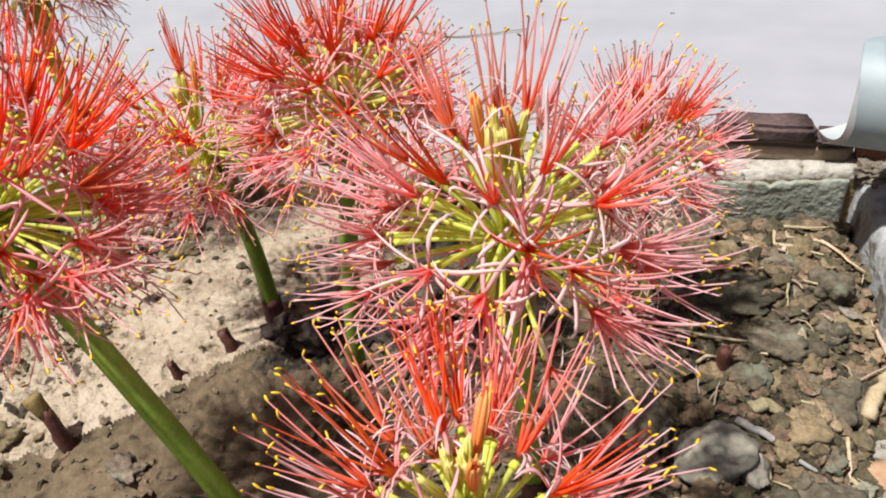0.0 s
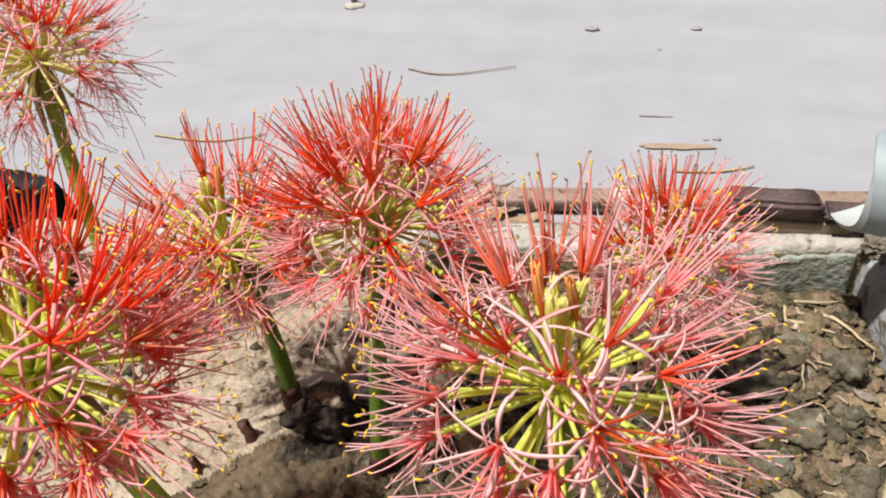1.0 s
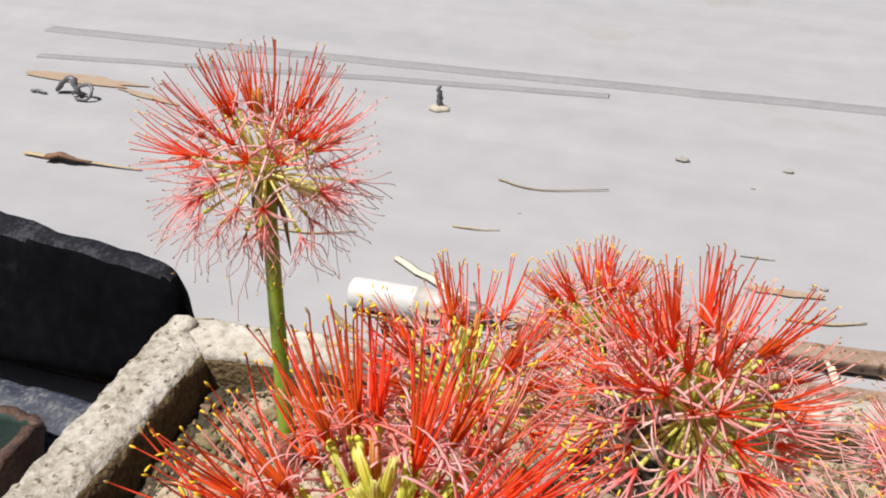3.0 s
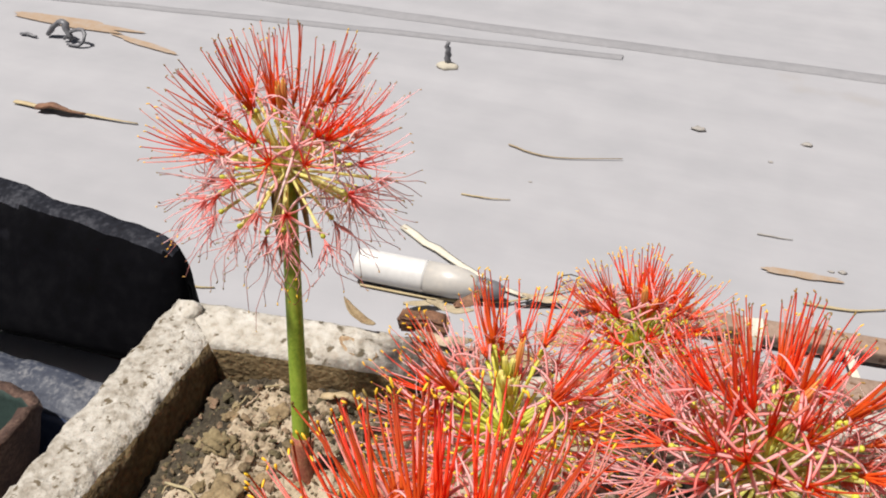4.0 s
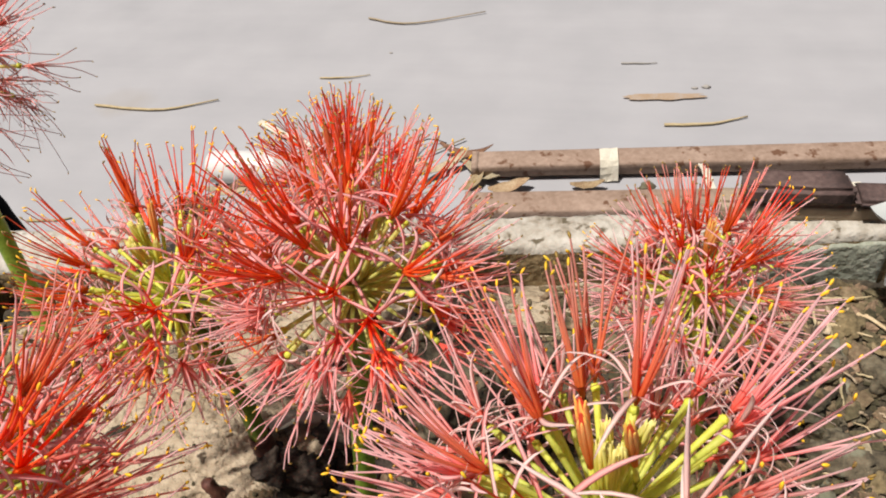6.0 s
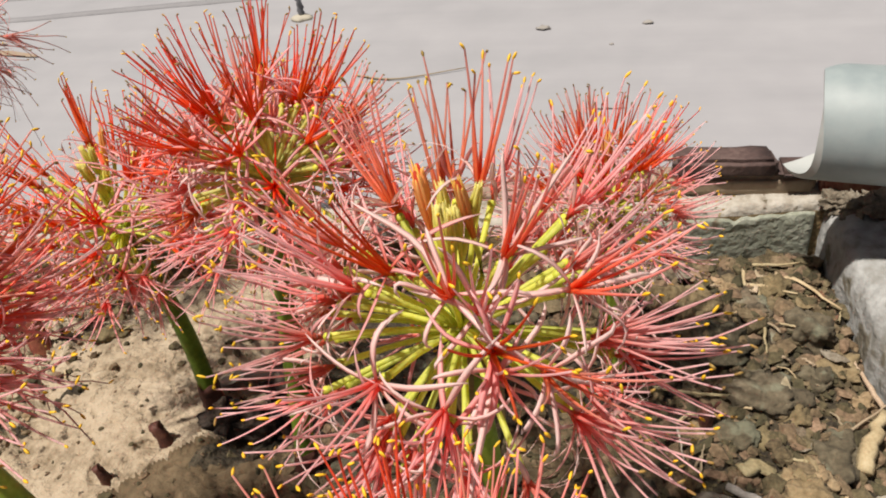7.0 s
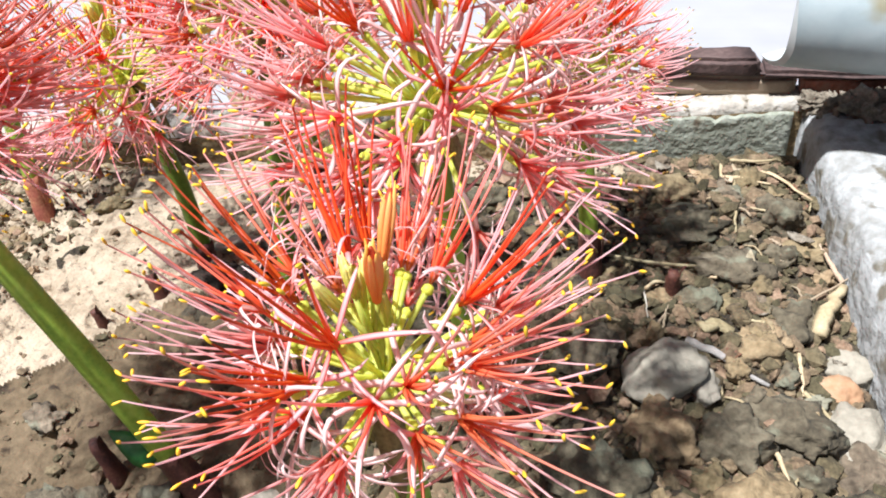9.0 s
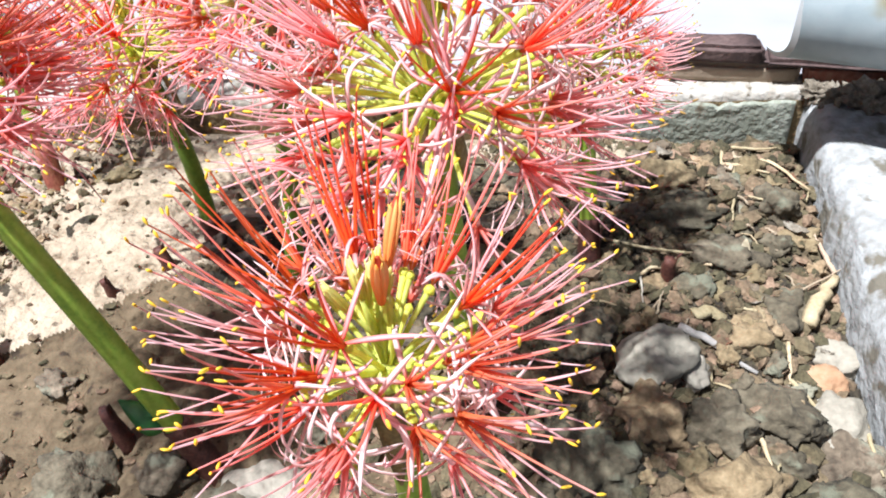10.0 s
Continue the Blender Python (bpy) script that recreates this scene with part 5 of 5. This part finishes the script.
rngc = np.random.default_rng(31)
for i in range(52):
    x, y = (rngc.uniform(-0.06, 0.27), rngc.uniform(0.365, 0.445)) if i < 10 else (rngc.uniform(0.07, 0.20), rngc.uniform(0.50, 0.68))
    a = rngc.uniform(0.005, 0.013)
    stone(x, y, a, a * rngc.uniform(0.65, 0.95), a * rngc.uniform(0.5, 0.75), "clod", "crumbly clod of earth between the stems", 200 + i, i * 0.7, 0.38, 0.3)
for i in range(84):
    x, y = (rngc.uniform(0.25, 0.385), rngc.uniform(0.43, 0.73)) if i % 3 else (rngc.uniform(-0.235, -0.11), rngc.uniform(0.50, 0.66))
    a = rngc.uniform(0.004, 0.010) if i % 3 else rngc.uniform(0.003, 0.006)
    stone(x, y, a, a * rngc.uniform(0.65, 0.95), a * rngc.uniform(0.5, 0.75), "clod" if x > 0 and i % 3 == 1 else "tan_clod", "small crumbly tan clod of dry earth on the soil", 100 + i, i * 0.9, 0.36, 0.3)
stone(0.118, 0.408, 0.021, 0.013, 0.010, "grey_stone", "flat pale stone beside a stem's foot", 91, 0.2)
stone(0.066, 0.402, 0.014, 0.012, 0.011, "clod", "pale tan clod at a stem's foot", 92, 0.5)


def crumbs():
    """Small crumbs of earth scattered over the soil."""
    rng = np.random.default_rng(5)
    geos = []
    count = 0
    while count < 10000:
        x, y = rng.uniform(-0.255, 0.40), rng.uniform(0.36, 0.76)
        if y > 0.68 + (x + 0.267) * 0.1364 or x > 0.47 - y * 0.10:
            continue
        w = 0.10
        if y < 0.45:
            w = 0.3
        if x > 0.15 or (x > 0.06 and 0.48 < y < 0.60):
            w = 1.0
        elif x < -0.11 and y > 0.50 + 0.3 * (x + 0.11):
            w = 0.95
        if count > 7000 and x < 0.26:
            continue
        if rng.uniform() > w:
            continue
        r = min(0.0075, 0.0012 + rng.exponential(0.0018)) * (0.6 if w < 0.5 or x < 0 else 1.0)
        geos.append(ball((x, y, soil_z(x, y) + r * 0.2), (r, r * rng.uniform(0.45, 1), r * rng.uniform(0.35, 0.8)), count % 37, 0.45, subdiv=1, turn=rng.uniform(0, 6)))
        count += 1
    V, F, o = [], [], 0
    for v, f, _ in geos:
        V.append(v)
        F += [tuple(i + o for i in q) for q in f]
        o += len(v)
    ob = mesh_part("soil_crumbs", (np.concatenate(V), F, None), ["crumb"], smooth=False)
    tagged(ob, "loose crumbs of dry earth scattered on the soil", "soil crumbs", kind="stuff")


rngl = np.random.default_rng(12)
for i in range(26):
    x, y = rngl.uniform(0.285, 0.385), rngl.uniform(0.46, 0.73)
    l = rngl.uniform(0.007, 0.018)
    dry_leaf((x, y, soil_z(x, y) + 0.004), l, l * rngl.uniform(0.3, 0.6), rngl.uniform(0, 360), rngl.uniform(-12, 18), rngl.uniform(0.2, 0.9), ("dead_leaf", "dark_leaf", "pale_leaf", "lump")[i % 4],
             "small crumpled fragment of dry leaf on the soil", 300 + i, rngl.uniform(-25, 25))
crumbs()


def on_soil(pts, lift=0.0015):
    return [(x, y, soil_z(x, y) + lift + dz) for x, y, dz in pts]


S = "sticks and straws on the soil"
stick("dry_twig", on_soil([(0.250, 0.618, 0.002), (0.293, 0.612, 0.004), (0.325, 0.613, 0.003), (0.338, 0.605, 0.002)]), 0.0011, "straw", "long thin bent dry twig lying on soil", "twig", S)
stick("dry_straw", on_soil([(0.281, 0.591, 0.003), (0.283, 0.58, 0.003), (0.285, 0.566, 0.002)]), 0.0008, "paper", "short white straw lying on soil", "straw", S)
stick("dry_straw", on_soil([(0.281, 0.593, 0.003), (0.288, 0.597, 0.003), (0.295, 0.599, 0.002)]), 0.0013, "straw", "short tan straw lying on soil", "straw", S)
stick("grey_stick", on_soil([(0.306, 0.553, 0.003), (0.326, 0.543, 0.004), (0.348, 0.530, 0.003)]), 0.0026, "greytwig", "straight weathered grey stick on the soil", "stick", S)
stick("dry_straw", on_soil([(0.365, 0.560, 0.003), (0.366, 0.545, 0.004), (0.366, 0.533, 0.003)]), 0.0014, "straw", "short yellow straw lying on soil", "straw", S)
stick("dry_straw", on_soil([(0.366, 0.535, 0.004), (0.375, 0.527, 0.004), (0.386, 0.517, 0.003)]), 0.0015, "straw", "short pale straw lying on soil", "straw", S)
stick("dry_petal", on_soil([(0.313, 0.562, 0.002), (0.325, 0.568, 0.005), (0.340, 0.567, 0.002)]), 0.0052, "straw", "shrivelled pale petal lying on soil", "petal", S, 0.3, 0.6)
stick("dry_straw", on_soil([(0.325, 0.733, 0.003), (0.3255, 0.72, 0.003), (0.325, 0.71, 0.003)]), 0.0015, "straw", "short tan straw lying on soil", "straw", S)
stick("dry_straw", on_soil([(0.331, 0.737, 0.006), (0.345, 0.741, 0.006), (0.362, 0.745, 0.006)]), 0.0014, "straw", "thick pale straw lying by the far wall", "straw", S)
stick("dry_straw", on_soil([(0.333, 0.712, 0.003), (0.333, 0.69, 0.004), (0.333, 0.668, 0.004), (0.333, 0.650, 0.003)]), 0.0015, "straw", "long upright-lying tan straw on soil", "straw", S)
stick("dry_straw", on_soil([(0.346, 0.734, 0.004), (0.362, 0.722, 0.004), (0.383, 0.703, 0.004)]), 0.0020, "straw", "broad dry leaf strip on soil", "straw", S, 0.4)
stick("dry_straw", on_soil([(0.326, 0.716, 0.003), (0.34, 0.713, 0.004), (0.356, 0.706, 0.003)]), 0.0015, "straw", "short tan straw lying on soil", "straw", S)
stick("dry_straw", on_soil([(0.255, 0.560, 0.002), (0.265, 0.56, 0.003), (0.277, 0.558, 0.002)]), 0.0009, "straw", "thin pale straw lying on soil", "straw", S)
stick("dry_twig", on_soil([(0.371, 0.603, 0.006), (0.385, 0.616, 0.010), (0.400, 0.630, 0.012)]), 0.0009, "twig", "thin reddish twig leaning on the planter wall", "twig", S)
stick("seed_pod", on_soil([(0.377, 0.579, 0.004), (0.384, 0.600, 0.007), (0.394, 0.622, 0.008)]), 0.0050, "straw", "pale dry seed pod lying by the planter wall", "seed pod", S, 0.8, 0.7)
stick("dry_twig", on_soil([(0.394, 0.625, 0.008), (0.388, 0.645, 0.008), (0.383, 0.663, 0.006)]), 0.0018, "twig", "short pale dry twig by the planter wall", "twig", S)
stick("dry_straw", on_soil([(0.348, 0.497, 0.004), (0.352, 0.48, 0.004), (0.357, 0.466, 0.003)]), 0.0015, "straw", "thick yellow straw lying on soil", "straw", S)
stick("dry_straw", on_soil([(0.402, 0.512, 0.006), (0.399, 0.495, 0.008), (0.392, 0.472, 0.005)]), 0.0014, "straw", "long yellow straw by the planter wall", "straw", S)
stick("dry_straw", on_soil([(0.404, 0.520, 0.014), (0.404, 0.505, 0.010), (0.408, 0.488, 0.004)]), 0.0014, "straw", "long yellow straw by the planter wall", "straw", S)
stick("dry_straw", on_soil([(-0.225, 0.665, 0.003), (-0.222, 0.655, 0.006), (-0.222, 0.642, 0.004)]), 0.0009, "straw", "short pale straw lying on soil", "straw", S)
stick("dry_straw", on_soil([(-0.235, 0.575, 0.003), (-0.21, 0.57, 0.004), (-0.20, 0.562, 0.003)]), 0.0012, "straw", "short pale straw lying on soil", "straw", S)
stick("dry_straw", on_soil([(-0.20, 0.545, 0.003), (-0.195, 0.53, 0.004), (-0.19, 0.515, 0.003)]), 0.0012, "straw", "short pale straw lying on soil", "straw", S)
stick("dry_leaf", on_soil([(0.001, 0.590, 0.003), (0.020, 0.598, 0.006), (0.045, 0.606, 0.003)]), 0.0055, "paper", "pale dry sheath strip lying at a stem's foot", "dry leaf", S, 0.25, 0.6)
stick("dry_leaf", on_soil([(-0.175, 0.690, 0.006), (-0.150, 0.688, 0.008), (-0.125, 0.680, 0.004)]), 0.0045, "straw", "narrow dry leaf strip by the far wall", "dry leaf", S, 0.3, 0.5)
for i, (x, y, a, b, c) in enumerate([(0.026, 0.571, 0.024, 0.012, 0.010), (0.055, 0.574, 0.016, 0.010, 0.008), (0.010, 0.566, 0.011, 0.010, 0.009), (0.082, 0.586, 0.020, 0.010, 0.008), (0.045, 0.592, 0.018, 0.009, 0.007)]):
    ob = mesh_part("rotten_bulb", lumpy(ball((0, 0, 0), (a, b, c), 60 + i, 0.3, subdiv=4), c, 60 + i, 0.4), ["rotten"])
    ob.location = (x, y, soil_z(x, y) + c * 0.2)
    tagged(ob, "black-brown rotten bulb remains beside a stem's foot", "rotten bulb", S)
rng0 = np.random.default_rng(77)
for i in range(46):
    x, y = (rng0.uniform(0.27, 0.385), rng0.uniform(0.45, 0.74)) if i % 3 else (rng0.uniform(-0.24, -0.09), rng0.uniform(0.5, 0.68))
    a, l = rng0.uniform(0, 3.14), rng0.uniform(0.006, 0.016)
    stick("straw_bit", on_soil([(x, y, 0.002), (x + l * 0.5 * math.cos(a), y + l * 0.5 * math.sin(a), 0.003), (x + l * math.cos(a), y + l * math.sin(a), 0.002)]),
          rng0.uniform(0.0006, 0.0012), "straw" if i % 2 else "twig", "tiny bit of dry straw on the soil", "straw", S, seed=i)
